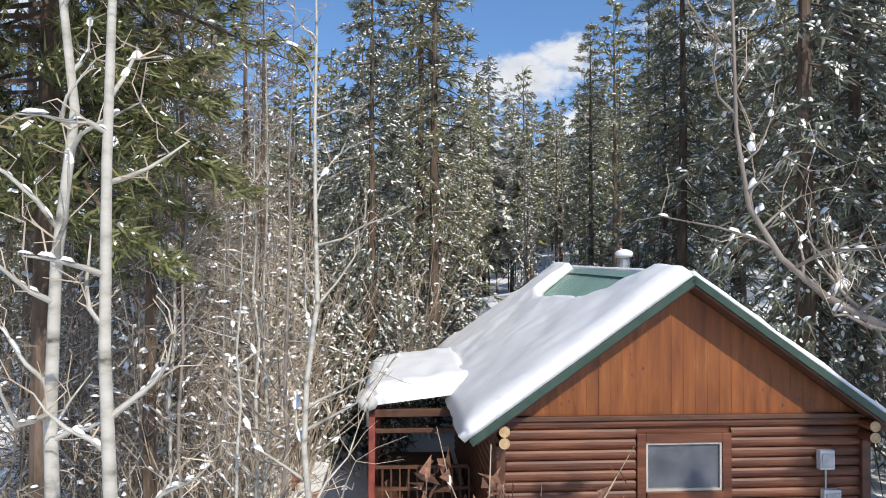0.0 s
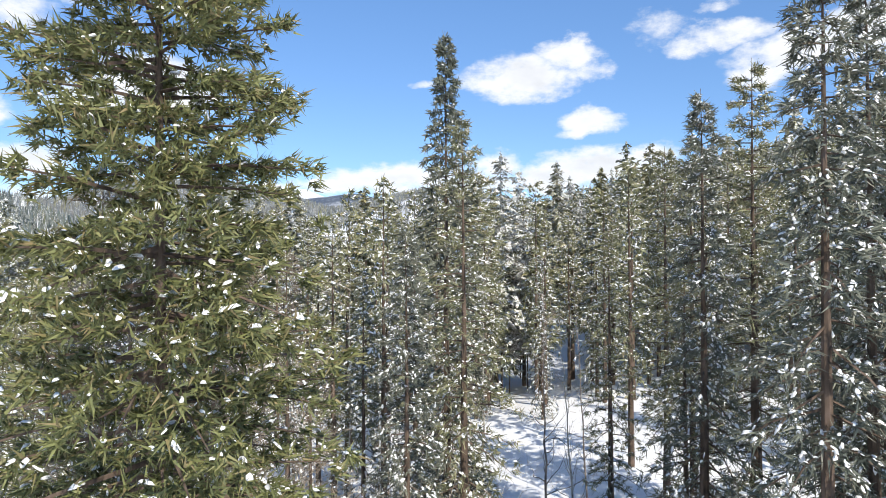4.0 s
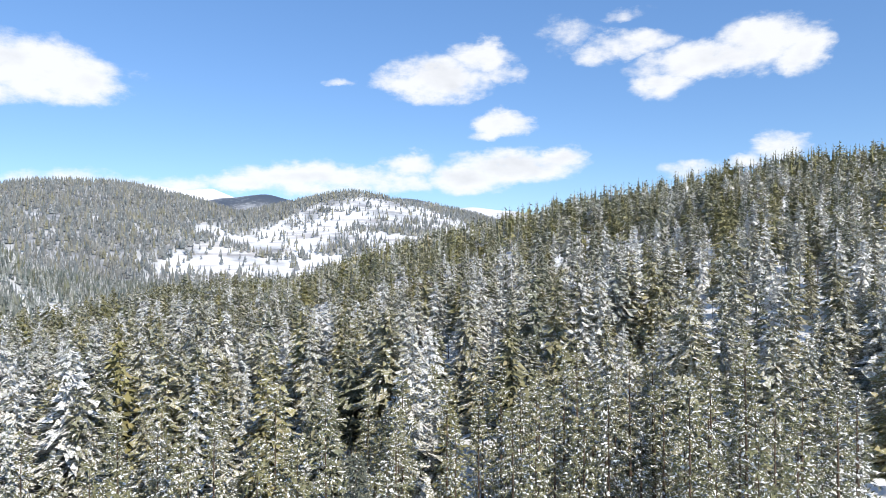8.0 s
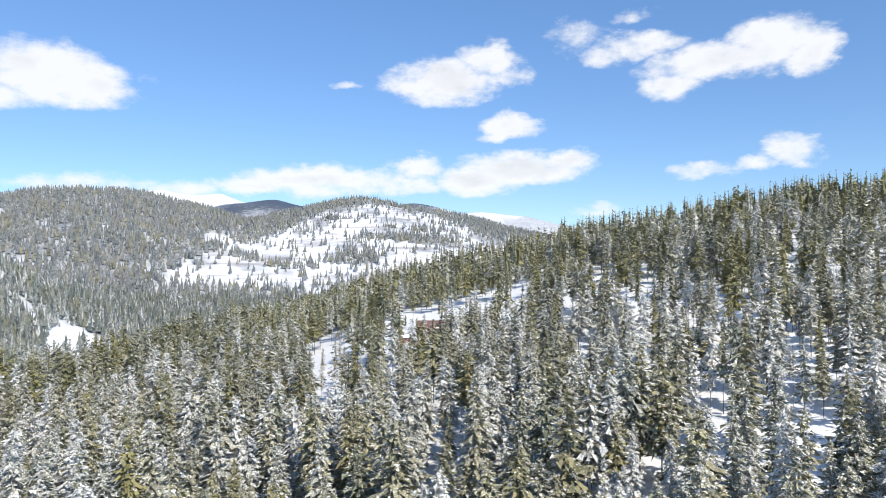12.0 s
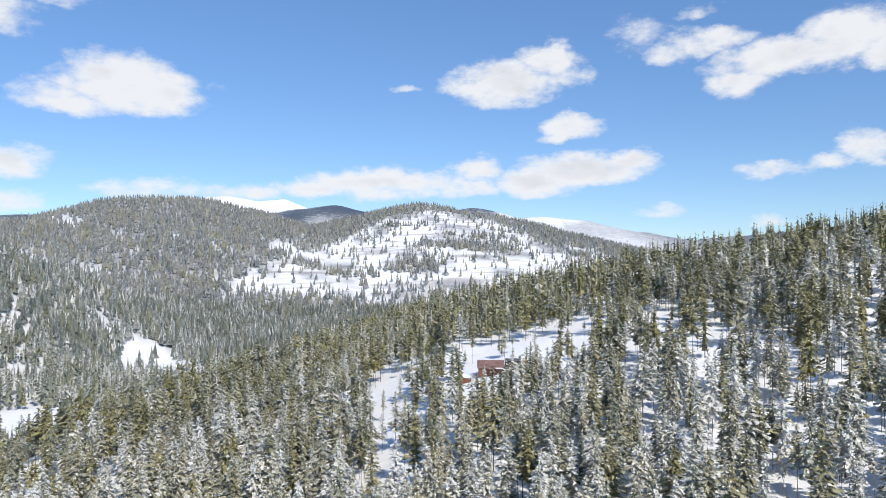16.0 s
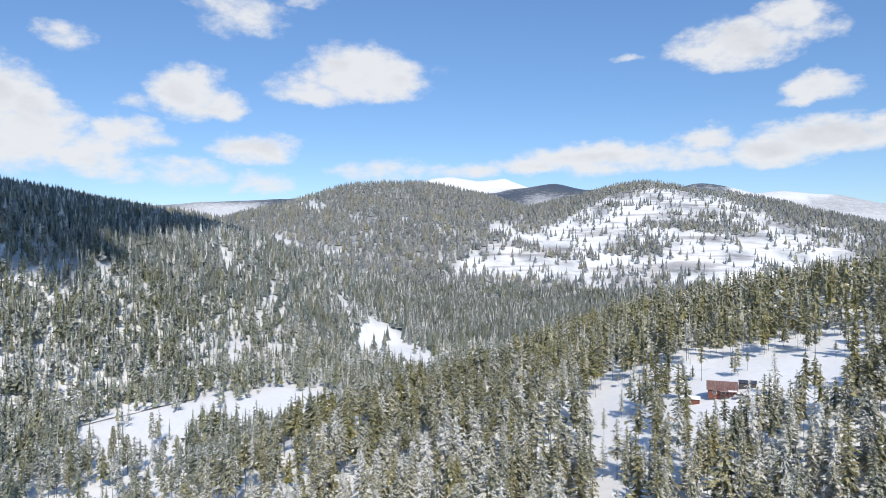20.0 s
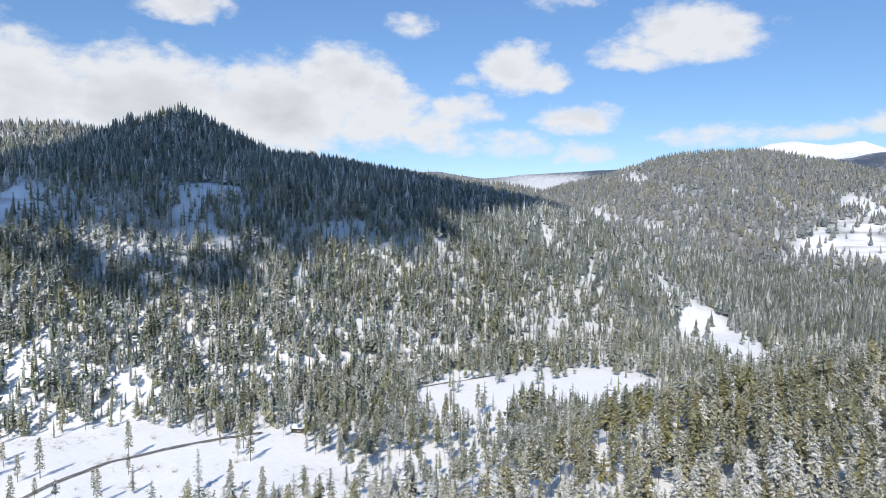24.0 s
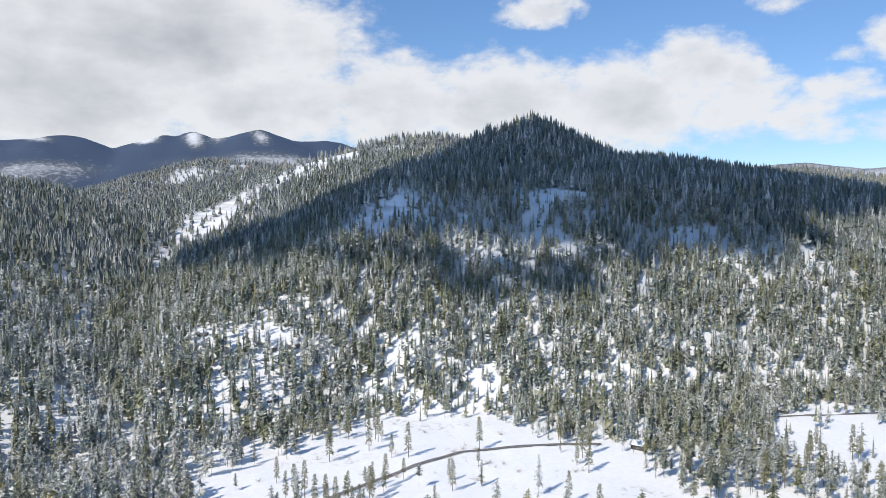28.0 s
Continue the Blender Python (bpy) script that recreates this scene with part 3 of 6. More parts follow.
# brushy terraces along the white hill's face
face = face_at(gr, ga)
brow_r = np.interp(ga, [87.0, 88.9, 91.6, 94.3, 97.7, 102.3], [1330, 1300, 1250, 1180, 1050, 850])
brushy = np.maximum(np.exp(-(((ga - 82) / 9) ** 2 + ((gr - 580) / 70) ** 2)), np.exp(-((gr - brow_r) / 110) ** 2) * (ga > 84) * (ga < 105))
ground_me.attributes.new("open_face", "FLOAT", "POINT").data.foreach_set("value", np.append(np.maximum(face, brushy), 0.0).astype(np.float32))
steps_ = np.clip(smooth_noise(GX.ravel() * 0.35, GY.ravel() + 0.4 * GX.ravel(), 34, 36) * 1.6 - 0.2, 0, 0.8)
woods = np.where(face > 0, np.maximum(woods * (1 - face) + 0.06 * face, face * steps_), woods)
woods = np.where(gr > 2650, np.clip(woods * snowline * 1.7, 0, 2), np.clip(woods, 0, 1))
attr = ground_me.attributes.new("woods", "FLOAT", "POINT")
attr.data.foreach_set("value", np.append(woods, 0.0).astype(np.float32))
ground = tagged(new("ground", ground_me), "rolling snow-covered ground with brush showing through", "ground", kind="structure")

# ---- trees ----
rng = np.random.default_rng(7)


def trunk_tris(H, r, n=4, lean=0.0):
    a = np.arange(n) * 2 * np.pi / n
    ring = np.stack([np.cos(a) * r, np.sin(a) * r, np.full(n, -0.5)], -1)
    top = np.array([lean, 0, H])
    return np.stack([ring, np.roll(ring, -1, 0), np.broadcast_to(top, ring.shape)], 1)


def stand(name, label, places, variants, heights, mats, seedr, warm=0.5, snowy=0.5):
    """Many trees joined into one object: each place takes a variant, turned and scaled, with its own tint and dusting of snow."""
    allv, alli, own = [], [], []
    n = len(places)
    pick = seedr.integers(0, len(variants), n)
    turn, scale = seedr.random(n) * 6.283, heights
    drift = smooth_noise(places[:, 0], places[:, 1], 45, 51) * 0.5 + smooth_noise(places[:, 0], places[:, 1], 14, 52) * 0.5
    tint = np.clip(warm + 0.3 * seedr.normal(0, 1, n) + 0.25 * drift, 0, 1)
    dusting = np.clip(snowy + 0.24 * seedr.normal(0, 1, n) - 0.2 * drift - 0.35 * (tint - warm), 0, 1)
    for v, (tv, mi) in enumerate(variants):
        s = np.where(pick == v)[0]
        if not len(s):
            continue
        ca, sa = np.cos(turn[s])[:, None, None], np.sin(turn[s])[:, None, None]
        wide = (scale[s] * (0.8 + 0.4 * seedr.random(len(s))))[:, None, None]
        X, Y, Z = tv[None, :, :, 0], tv[None, :, :, 1], tv[None, :, :, 2]
        P = places[s][:, None, None]
        allv.append(np.stack([P[..., 0] + (X * ca - Y * sa) * wide, P[..., 1] + (X * sa + Y * ca) * wide, P[..., 2] + Z * scale[s][:, None, None]], -1).reshape(-1, 3))
        alli.append(np.tile(mi, len(s)))
        own.append(np.repeat(np.stack([tint[s], dusting[s]], -1), len(mi) * 3, axis=0))
    co_, mi_, own_ = np.concatenate(allv), np.concatenate(alli), np.concatenate(own)
    me = raw_mesh(name, co_, np.arange(len(co_)).reshape(-1, 3), mats, mi_)
    for k, key in enumerate(("tint", "dusting")):
        me.attributes.new(key, "FLOAT", "POINT").data.foreach_set("value", np.ascontiguousarray(own_[:, k], np.float32))
    return tagged(new(name, me), label, "forest", kind="stuff")


def scatter(seedr, r0, r1, per_ha, a0=-37.0, a1=117.0, keep=0.0):
    area = 0.5 * radians(a1 - a0) * (r1 * r1 - r0 * r0)
    n = int(area / 10000 * per_ha)
    r = np.sqrt(r0 * r0 + (r1 * r1 - r0 * r0) * seedr.random(n))
    a = np.radians(a0 + (a1 - a0) * seedr.random(n))
    x, y = -r * np.sin(a), r * np.cos(a)
    ok = seedr.random(n) < np.maximum(cover_at(x, y), keep)
    x, y = x[ok], y[ok]
    return np.stack([x, y, ground_height(x, y) - 0.2], -1)


def seen_side(p, eyes, margin):
    """Leaves out trees on slopes that lie wholly behind a crest."""
    ok = np.zeros(len(p), bool)
    for ez in eyes:
        steps = np.linspace(0.08, 0.97, 26)
        worst = np.full(len(p), -1e9)
        for s in steps:
            worst = np.maximum(worst, (ground_height(p[:, 0] * s, p[:, 1] * s) + 8 * (np.hypot(p[:, 0], p[:, 1]) * s > 60) - ez) / s)
        ok |= (p[:, 2] + margin - ez) > worst
    return p[ok]


def conifer_variants(count, boughs, per, R, base, power, snow, seed, trunk=0.008, core=0.4):
    """Conifer shapes one metre high: whorls of drooping boughs, each of a few sprays, flecks of snow lying on them, a thin leader at the top."""
    g = np.random.default_rng(seed)
    res = []
    for c in range(count):
        slim = 0.72 + 0.55 * g.random()
        b0 = max(0.04, base * (0.3 + 1.3 * g.random()))
        pw = power * (0.65 + 0.6 * g.random())
        bf = b0 + (0.975 - b0) * ((np.arange(boughs) + g.random(boughs)) / boughs) ** 0.92
        ba = np.arange(boughs) * 2.39996 + g.normal(0, 0.45, boughs)
        bl = R * slim * (((1 - bf) / (1 - b0)) ** pw * (0.62 + 0.55 * g.random(boughs)) * np.clip(0.55 + (bf - b0) * 5, 0, 1) + 0.03)
        k = np.repeat(np.arange(boughs), per)
        n = len(k)
        if per == 1:
            s_, half, w = np.full(n, 0.56), bl * 0.52, bl * (0.30 + 0.22 * g.random(n)) + 0.008
            a = ba
        else:
            s_ = 0.22 + 0.78 * (np.tile(np.arange(per), boughs) + g.random(n)) / per
            half = bl[k] * (0.9 / per ** 0.62) * (0.6 + 0.6 * g.random(n)) + 0.004
            w = half * (0.32 + 0.3 * g.random(n)) + 0.002
            a = ba[k] + g.normal(0, 0.33, n) * (1.25 - 0.6 * s_)
        f, rad = bf[k], bl[k] * s_
        z = f + rad * 0.4 * (f - 0.5) - 0.3 * rad * s_ * (1.1 - f) + (g.normal(0, 0.005, n) if per > 1 else 0)
        p = np.stack([rad * np.cos(a), rad * np.sin(a), z], -1)
        o = np.stack([np.cos(a), np.sin(a), g.normal(-0.32, 0.28, n)], -1)
        sd = np.stack([-np.sin(a), np.cos(a), g.normal(0, 0.5, n)], -1)
        flip = np.where(g.random(n) < (0.5 if per == 1 else 0.3), -1.0, 1.0)[:, None]
        H, W = half[:, None], w[:, None]
        t = [trunk_tris(0.96, trunk), np.stack([p + o * H * flip, p - o * H * flip + sd * W, p - o * H * flip - sd * W], 1)]
        mi = [np.zeros(4, int), np.ones(n, int)]
        lie = g.random(n) < snow * (0.5 + g.random())
        if lie.any():
            q = p[lie] + [0, 0, 0.004] + g.normal(0, 0.003, (lie.sum(), 3))
            o2, s2 = o[lie] * [1, 1, 0.5], sd[lie] * [1, 1, 0.3]
            h2, w2 = H[lie] * (0.45 + 0.3 * g.random((lie.sum(), 1))), W[lie] * 0.85
            t.append(np.stack([q + o2 * h2, q - o2 * h2 * 0.7 + s2 * w2, q - o2 * h2 * 0.7 - s2 * w2], 1))
            mi.append(np.full(int(lie.sum()), 2))
        # leader and the shaded heart of the crown
        th = np.arange(3) * 2.0944 + g.random() * 6
        for lo, hi, wd in ((0.94, 1.0, 0.008), (b0, b0 + (1 - b0) * 0.55, R * slim * core), (b0 + (1 - b0) * 0.28, 0.93, R * slim * core * 0.62)):
            ring = np.stack([np.cos(th) * wd, np.sin(th) * wd, np.full(3, lo)], -1)
            t.append(np.stack([ring, np.roll(ring, -1, 0), np.broadcast_to([0, 0, hi], ring.shape)], 1))
            mi.append(np.ones(3, int))
        res.append((np.concatenate(t), np.concatenate(mi)))
    return res


def tree_heights(seedr, n, mean=16.0):
    return mean * (0.62 + 0.55 * seedr.random(n)) * np.where(seedr.random(n) < 0.25, 0.4 + 0.4 * seedr.random(n), 1.0)


def near_side(p):
    """Whether a place lies on the near hillside, this side of its crest."""
    r, a = np.hypot(p[:, 0], p[:, 1]), np.degrees(np.arctan2(-p[:, 0], p[:, 1]))
    return r < np.interp(a, NEAR_AZ, NEAR_CREST) + np.where(a > 16, 12, 60)


g1 = np.random.default_rng(21)
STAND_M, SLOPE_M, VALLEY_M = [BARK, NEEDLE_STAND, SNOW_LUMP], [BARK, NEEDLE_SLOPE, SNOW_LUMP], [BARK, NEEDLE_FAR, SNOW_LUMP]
near_places = scatter(g1, 60, 120, 600, -36, 60)
near_pines = stand("near_pine_stand", "lodgepole pines and spruces loaded with fresh snow", near_places, conifer_variants(20, 84, 8, 0.165, 0.2, 0.72, 0.2, 30, core=0.22), tree_heights(g1, len(near_places), 19), STAND_M, g1, 0.5, 0.62)
mid_places = scatter(g1, 120, 210, 560, -36, 75)
mid_pines = stand("pine_stand", "lodgepole pines dusted with fresh snow on the hillside", mid_places, conifer_variants(20, 60, 5, 0.158, 0.3, 0.68, 0.14, 31, core=0.28), tree_heights(g1, len(mid_places), 17.5), STAND_M, g1, 0.55, 0.58)
slope_places = seen_side(scatter(g1, 210, 340, 520), (60, 90), 14)
SLOPE_SHAPES = conifer_variants(20, 50, 3, 0.152, 0.34, 0.66, 0.11, 33, core=0.36)
this_side = near_side(slope_places)
slope_pines = stand("pine_forest", "snow-dusted olive pines on the near hillside", slope_places[this_side], SLOPE_SHAPES, tree_heights(g1, int(this_side.sum()), 17.5), SLOPE_M, g1, 0.6, 0.46)
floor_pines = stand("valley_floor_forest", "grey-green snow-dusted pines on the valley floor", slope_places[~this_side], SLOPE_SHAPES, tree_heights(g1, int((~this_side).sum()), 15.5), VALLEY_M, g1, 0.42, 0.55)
far_places = seen_side(np.concatenate([scatter(g1, 340, 620, 620), scatter(g1, 380, 640, 360, 46, 106)]), (60, 90), 14)
FAR_SHAPES = conifer_variants(24, 20, 1, 0.18, 0.16, 0.75, 0.08, 32, core=0.46)
this_side = near_side(far_places)
crest_pines = stand("crest_forest", "dense olive pines along the crest of the near hillside", far_places[this_side], FAR_SHAPES, tree_heights(g1, int(this_side.sum()), 17.5), SLOPE_M, g1, 0.6, 0.33)
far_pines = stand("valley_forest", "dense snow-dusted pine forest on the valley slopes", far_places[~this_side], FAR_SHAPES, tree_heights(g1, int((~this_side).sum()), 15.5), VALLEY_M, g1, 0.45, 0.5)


def spire_variants(count, sides, tiers, seed):
    """Far conifers: a few ragged tiers that narrow to a point."""
    g = np.random.default_rng(seed)
    res = []
    for _ in range(count):
        t = []
        lean = g.normal(0, 0.006, 2)
        for k in range(tiers):
            z0, z1 = 0.10 + 0.72 * k / tiers, min(1.0, 0.10 + 0.72 * (k + 2.0) / tiers)
            rr = 0.2 * (1 - k / (tiers + 0.35)) * (0.8 + 0.4 * g.random())
            a = np.arange(sides) * 2 * np.pi / sides + g.random() * 6
            ring = np.stack([np.cos(a) * rr * (0.6 + 0.8 * g.random(sides)) + lean[0] * k, np.sin(a) * rr * (0.6 + 0.8 * g.random(sides)) + lean[1] * k, np.full(sides, z0) + 0.08 * (g.random(sides) - 0.5)], -1)
            t.append(np.stack([ring, np.roll(ring, -1, 0), np.broadcast_to([lean[0] * k, lean[1] * k, z1], ring.shape)], 1))
        t = np.concatenate(t)
        mi = np.ones(len(t), int)
        res.append((t, mi))
    return res


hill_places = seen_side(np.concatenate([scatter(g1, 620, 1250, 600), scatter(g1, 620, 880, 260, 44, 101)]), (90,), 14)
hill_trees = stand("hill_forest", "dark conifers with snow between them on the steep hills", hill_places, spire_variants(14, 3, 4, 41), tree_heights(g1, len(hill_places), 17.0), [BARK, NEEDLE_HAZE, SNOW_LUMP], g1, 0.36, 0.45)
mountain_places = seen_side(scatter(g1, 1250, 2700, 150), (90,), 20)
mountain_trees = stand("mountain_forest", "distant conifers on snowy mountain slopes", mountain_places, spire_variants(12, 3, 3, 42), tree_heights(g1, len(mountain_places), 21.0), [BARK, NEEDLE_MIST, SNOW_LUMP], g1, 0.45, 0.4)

# ---- the yard: cabin and the trees round it, laid out from the spot under the camera ----
YARD = pose(0, 0, 0, 0, 0, 9.9)
CABIN_AT = YARD @ pose(3.72, 10.75, 0, 0, 0, 3.7)
HALF_W, LONG = 2.86, 7.8          # gable wall half width, length of the house
EAVE_X, EAVE_Z, APEX_Z = 3.25, 2.42, 4.72
SILL = 2.55                       # top of the log wall under the gable boards
PITCH = math.atan2(APEX_Z - EAVE_Z, EAVE_X)

LOG = simple("stained_logs", [(0.07, 0.022, 0.010), (0.13, 0.042, 0.018), (0.19, 0.068, 0.03)], 2.2, 0.5, bump=0.5, dist=0.01, stretch=(0.35, 1, 4), island=0.25)
BOARD = simple("stained_gable_boards", [(0.07, 0.02, 0.006), (0.19, 0.055, 0.011), (0.26, 0.083, 0.017), (0.40, 0.2, 0.095)], 2.6, 0.55, bump=0.4, dist=0.006, stretch=(2.2, 2.2, 0.3), lo=0.25, hi=0.8, island=0.22, detail=8)
TRIM_BROWN = simple("dark_brown_trim", [(0.07, 0.03, 0.015), (0.13, 0.055, 0.03)], 5.0, 0.6, bump=0.2, stretch=(0.3, 1, 1))
LOG_END = simple("cut_log_ends", [(0.42, 0.27, 0.13), (0.58, 0.42, 0.24)], 14.0, 0.8, bump=0.3)
GREEN_METAL = simple("green_metal_roofing", [(0.22, 0.36, 0.29), (0.27, 0.42, 0.34)], 1.2, 0.45, 0.1, bump=0.08, island=0.05)
DARK_GREEN = simple("dark_green_edge_trim", [(0.03, 0.06, 0.045), (0.05, 0.085, 0.065)], 4.0, 0.45, 0.2, bump=0.1)
RED_PAINT = simple("faded_red_paint", [(0.20, 0.04, 0.03), (0.30, 0.075, 0.055)], 6.0, 0.6, bump=0.2)
PALE_PLASTIC = simple("pale_grey_plastic", [(0.5, 0.5, 0.5), (0.62, 0.62, 0.61)], 6.0, 0.45, bump=0.05)
GALV = simple("galvanised_steel", [(0.35, 0.36, 0.37), (0.5, 0.51, 0.52)], 8.0, 0.4, 0.85, bump=0.05)
INSIDE = simple("dim_room", [(0.02, 0.018, 0.015), (0.05, 0.04, 0.035)], 3.0, 0.9, bump=0)
ALU = simple("window_frame_aluminium", [(0.55, 0.5, 0.42), (0.68, 0.62, 0.54)], 8.0, 0.4, 0.5, bump=0.05)


def glass_material():
    m, nt, b = material("window_glass", 0.08)
    b.inputs["Base Color"].default_value = (0.09, 0.095, 0.11, 1)
    b.inputs["Specular IOR Level"].default_value = 0.8
    f = noise_fac(nt, 1.5, 3)
    nt.links.new(ramped(nt, f, 0.3, 0.7, [(0.06, 0.065, 0.075), (0.13, 0.14, 0.16)]), b.inputs["Base Color"])
    return m


GLASS = glass_material()
cabin = tagged(new("log_cabin"), "reddish-brown log cabin with a green metal roof under deep snow", "cabin")
cabin.matrix_world = CABIN_AT


def log_course(z, r, x0, x1, y, name="log"):
    """One rounded siding log along x, its face towards -y."""
    bm = bmesh.new()
    n = 7
    ring = []
    for x in (x0, x1):
        ring.append([bm.verts.new((x, y - r * 0.75 * math.cos(math.pi * (k / (n - 1) - 0.5)), z + r * math.sin(math.pi * (k / (n - 1) - 0.5)))) for k in range(n)])
    for k in range(n - 1):
        bm.faces.new((ring[0][k], ring[1][k], ring[1][k + 1], ring[0][k + 1]))
    bm.faces.new(ring[0][::-1])
    bm.faces.new(ring[1])
    bm.faces.new((ring[0][0], ring[0][-1], ring[1][-1], ring[1][0]))
    return bm


# core walls: front with the window's opening left out
WIN = (-0.62, 0.58, 1.44, 2.18)   # x0, x1, z0, z1
bm = bmesh.new()
box(bm, -HALF_W, WIN[0], 0.0, 0.16, -0.5, SILL)
box(bm, WIN[1], HALF_W, 0.0, 0.16, -0.5, SILL)
box(bm, WIN[0], WIN[1], 0.0, 0.16, -0.5, WIN[2])
box(bm, WIN[0], WIN[1], 0.0, 0.16, WIN[3], SILL)
wall_front = part("front_wall", bm, LOG, cabin)
bm = bmesh.new()
box(bm, -HALF_W, -HALF_W + 0.16, 0.16, LONG, -0.5, SILL)
wall_left = part("side_wall", bm, LOG, cabin)
bm = bmesh.new()
box(bm, HALF_W - 0.16, HALF_W, 0.16, LONG, -0.5, SILL)
part("side_wall", bm, LOG, cabin)
bm = bmesh.new()
box(bm, -HALF_W + 0.16, HALF_W - 0.16, LONG - 0.16, LONG, -0.5, SILL)
part("back_wall", bm, LOG, cabin)
# added dark sheet: the unlit room's gloom is put into its colour
bm = bmesh.new()
box(bm, -HALF_W + 0.2, HALF_W - 0.2, 1.4, 1.45, -0.4, SILL)
part("dark_room_sheet", bm, INSIDE, cabin)
STEP = 0.157
k, z = 0, -0.35
while z < SILL - 0.05:
    spans = [(-HALF_W, HALF_W)] if not (WIN[2] - 0.16 < z < WIN[3] + 0.16) else [(-HALF_W, WIN[0] - 0.15), (WIN[1] + 0.15, HALF_W)]
    for x0, x1 in spans:
        part("log", log_course(z, STEP / 2, x0, x1, -0.002), LOG, wall_front)
    bm = log_course(z, STEP / 2, -LONG, 0, 0)
    bmesh.ops.transform(bm, matrix=Matrix.Translation((-HALF_W - 0.002, 0, 0)) @ Matrix.Rotation(-math.pi / 2, 4, "Z"), verts=bm.verts)
    part("log", bm, LOG, wall_left)
    z += STEP
# wall top beam, corner posts and crossing log ends
bm = bmesh.new()
box(bm, -HALF_W - 0.1, HALF_W + 0.1, -0.09, 0.03, SILL - 0.02, SILL + 0.05, 0.008)
part("belly_board", bm, TRIM_BROWN, cabin)
for sx in (-1, 1):
    bm = bmesh.new()
    box(bm, sx * HALF_W - 0.07, sx * HALF_W + 0.07, -0.12, 0.06, -0.5, SILL - 0.36, 0.01)
    part("corner_board", bm, TRIM_BROWN, cabin)
    for j in range(2):
        bm = bmesh.new()
        rod(bm, (sx * (HALF_W - 0.02), 0.3, SILL - 0.10 - 0.17 * j), (sx * (HALF_W - 0.02), -0.34, SILL - 0.10 - 0.17 * j), 0.085, n=12)
        lg = part("plate_log", bm, LOG, cabin, smooth=False)
        bm = bmesh.new()
        rod(bm, (sx * (HALF_W - 0.02), -0.338, SILL - 0.10 - 0.17 * j), (sx * (HALF_W - 0.02), -0.352, SILL - 0.10 - 0.17 * j), 0.083, n=12)
        part("cut_end", bm, LOG_END, lg, "pale cut end of a log")
# gable of upright boards
gable = None
bm = bmesh.new()
gz = SILL + 0.05
edge = lambda x: APEX_Z - 0.16 - abs(x) * math.tan(PITCH)
vs = [bm.verts.new(p) for p in ((-HALF_W, 0.05, gz), (HALF_W, 0.05, gz), (HALF_W, 0.05, max(gz + 0.01, edge(HALF_W))), (0, 0.05, edge(0)), (-HALF_W, 0.05, max(gz + 0.01, edge(HALF_W))))]
bm.faces.new(vs)
bmesh.ops.solidify(bm, geom=bm.faces[:], thickness=0.08)
gable = part("gable_wall", bm, BOARD, cabin)
nb, rb = 30, random.Random(5)
bw = 2 * HALF_W / nb
for i in range(nb):
    x0, x1 = -HALF_W + i * bw + 0.0015, -HALF_W + (i + 1) * bw - 0.0015
    y = 0.03 - 0.004 * rb.random()
    bm = bmesh.new()
    pts = [(x0, gz), (x1, gz), (x1, max(edge(x1), gz + 0.02)), (x0, max(edge(x0), gz + 0.02))]
    f = bm.faces.new([bm.verts.new((px, y, pz)) for px, pz in pts])
    ext = bmesh.ops.extrude_face_region(bm, geom=[f])
    bmesh.ops.translate(bm, vec=(0, -0.022, 0), verts=[e for e in ext["geom"] if isinstance(e, bmesh.types.BMVert)])
    part("board", bm, BOARD, gable)
# knots in the boards
for i in range(20):
    x = rb.uniform(-2.2, 2.2)
    z = rb.uniform(gz + 0.1, max(gz + 0.15, edge(x) - 0.25))
    bm = bmesh.new()
    bmesh.ops.create_circle(bm, cap_ends=True, segments=7, radius=rb.uniform(0.010, 0.022), matrix=Matrix.Translation((x, 0.0035 - 0.0005 * (i % 3), z)) @ Matrix.Rotation(math.pi / 2, 4, "X") @ Matrix.Diagonal((0.8, 1.5, 1, 1)))
    part("knot", bm, TRIM_BROWN, gable)
# window with casing, frame and glass
win = new("window")
win.parent = cabin
for name, b4 in (("casing", (WIN[0] - 0.14, WIN[0], WIN[2] - 0.14, WIN[3] + 0.14)), ("casing", (WIN[1], WIN[1] + 0.14, WIN[2] - 0.14, WIN[3] + 0.14)), ("casing", (WIN[0], WIN[1], WIN[3], WIN[3] + 0.14)), ("sill", (WIN[0], WIN[1], WIN[2] - 0.14, WIN[2]))):
    bm = bmesh.new()
    box(bm, b4[0], b4[1], -0.085 - (0.03 if name == "sill" else 0), 0.0, b4[2], b4[3], 0.006)
    part(name, bm, LOG, win)
for b4 in ((WIN[0], WIN[0] + 0.035, WIN[2], WIN[3]), (WIN[1] - 0.035, WIN[1], WIN[2], WIN[3]), (WIN[0] + 0.035, WIN[1] - 0.035, WIN[2], WIN[2] + 0.035), (WIN[0] + 0.035, WIN[1] - 0.035, WIN[3] - 0.03, WIN[3])):
    bm = bmesh.new()
    box(bm, b4[0], b4[1], -0.06, 0.02, b4[2], b4[3])
    part("frame", bm, ALU, win)
bm = bmesh.new()
box(bm, WIN[0] + 0.035, WIN[1] - 0.035, -0.02, -0.012, WIN[2] + 0.035, WIN[3] - 0.03)
part("pane", bm, GLASS, win, "dark insect screen and glass")

# roof: two ribbed metal slopes
Y0, Y1 = -0.42, LONG + 0.5


def roof_point(side, d, y, lift=0.0):
    """A point d metres down the slope from the ridge."""
    return (side * (d * math.cos(PITCH) + lift * math.sin(PITCH)), y, APEX_Z - d * math.sin(PITCH) + lift * math.cos(PITCH))


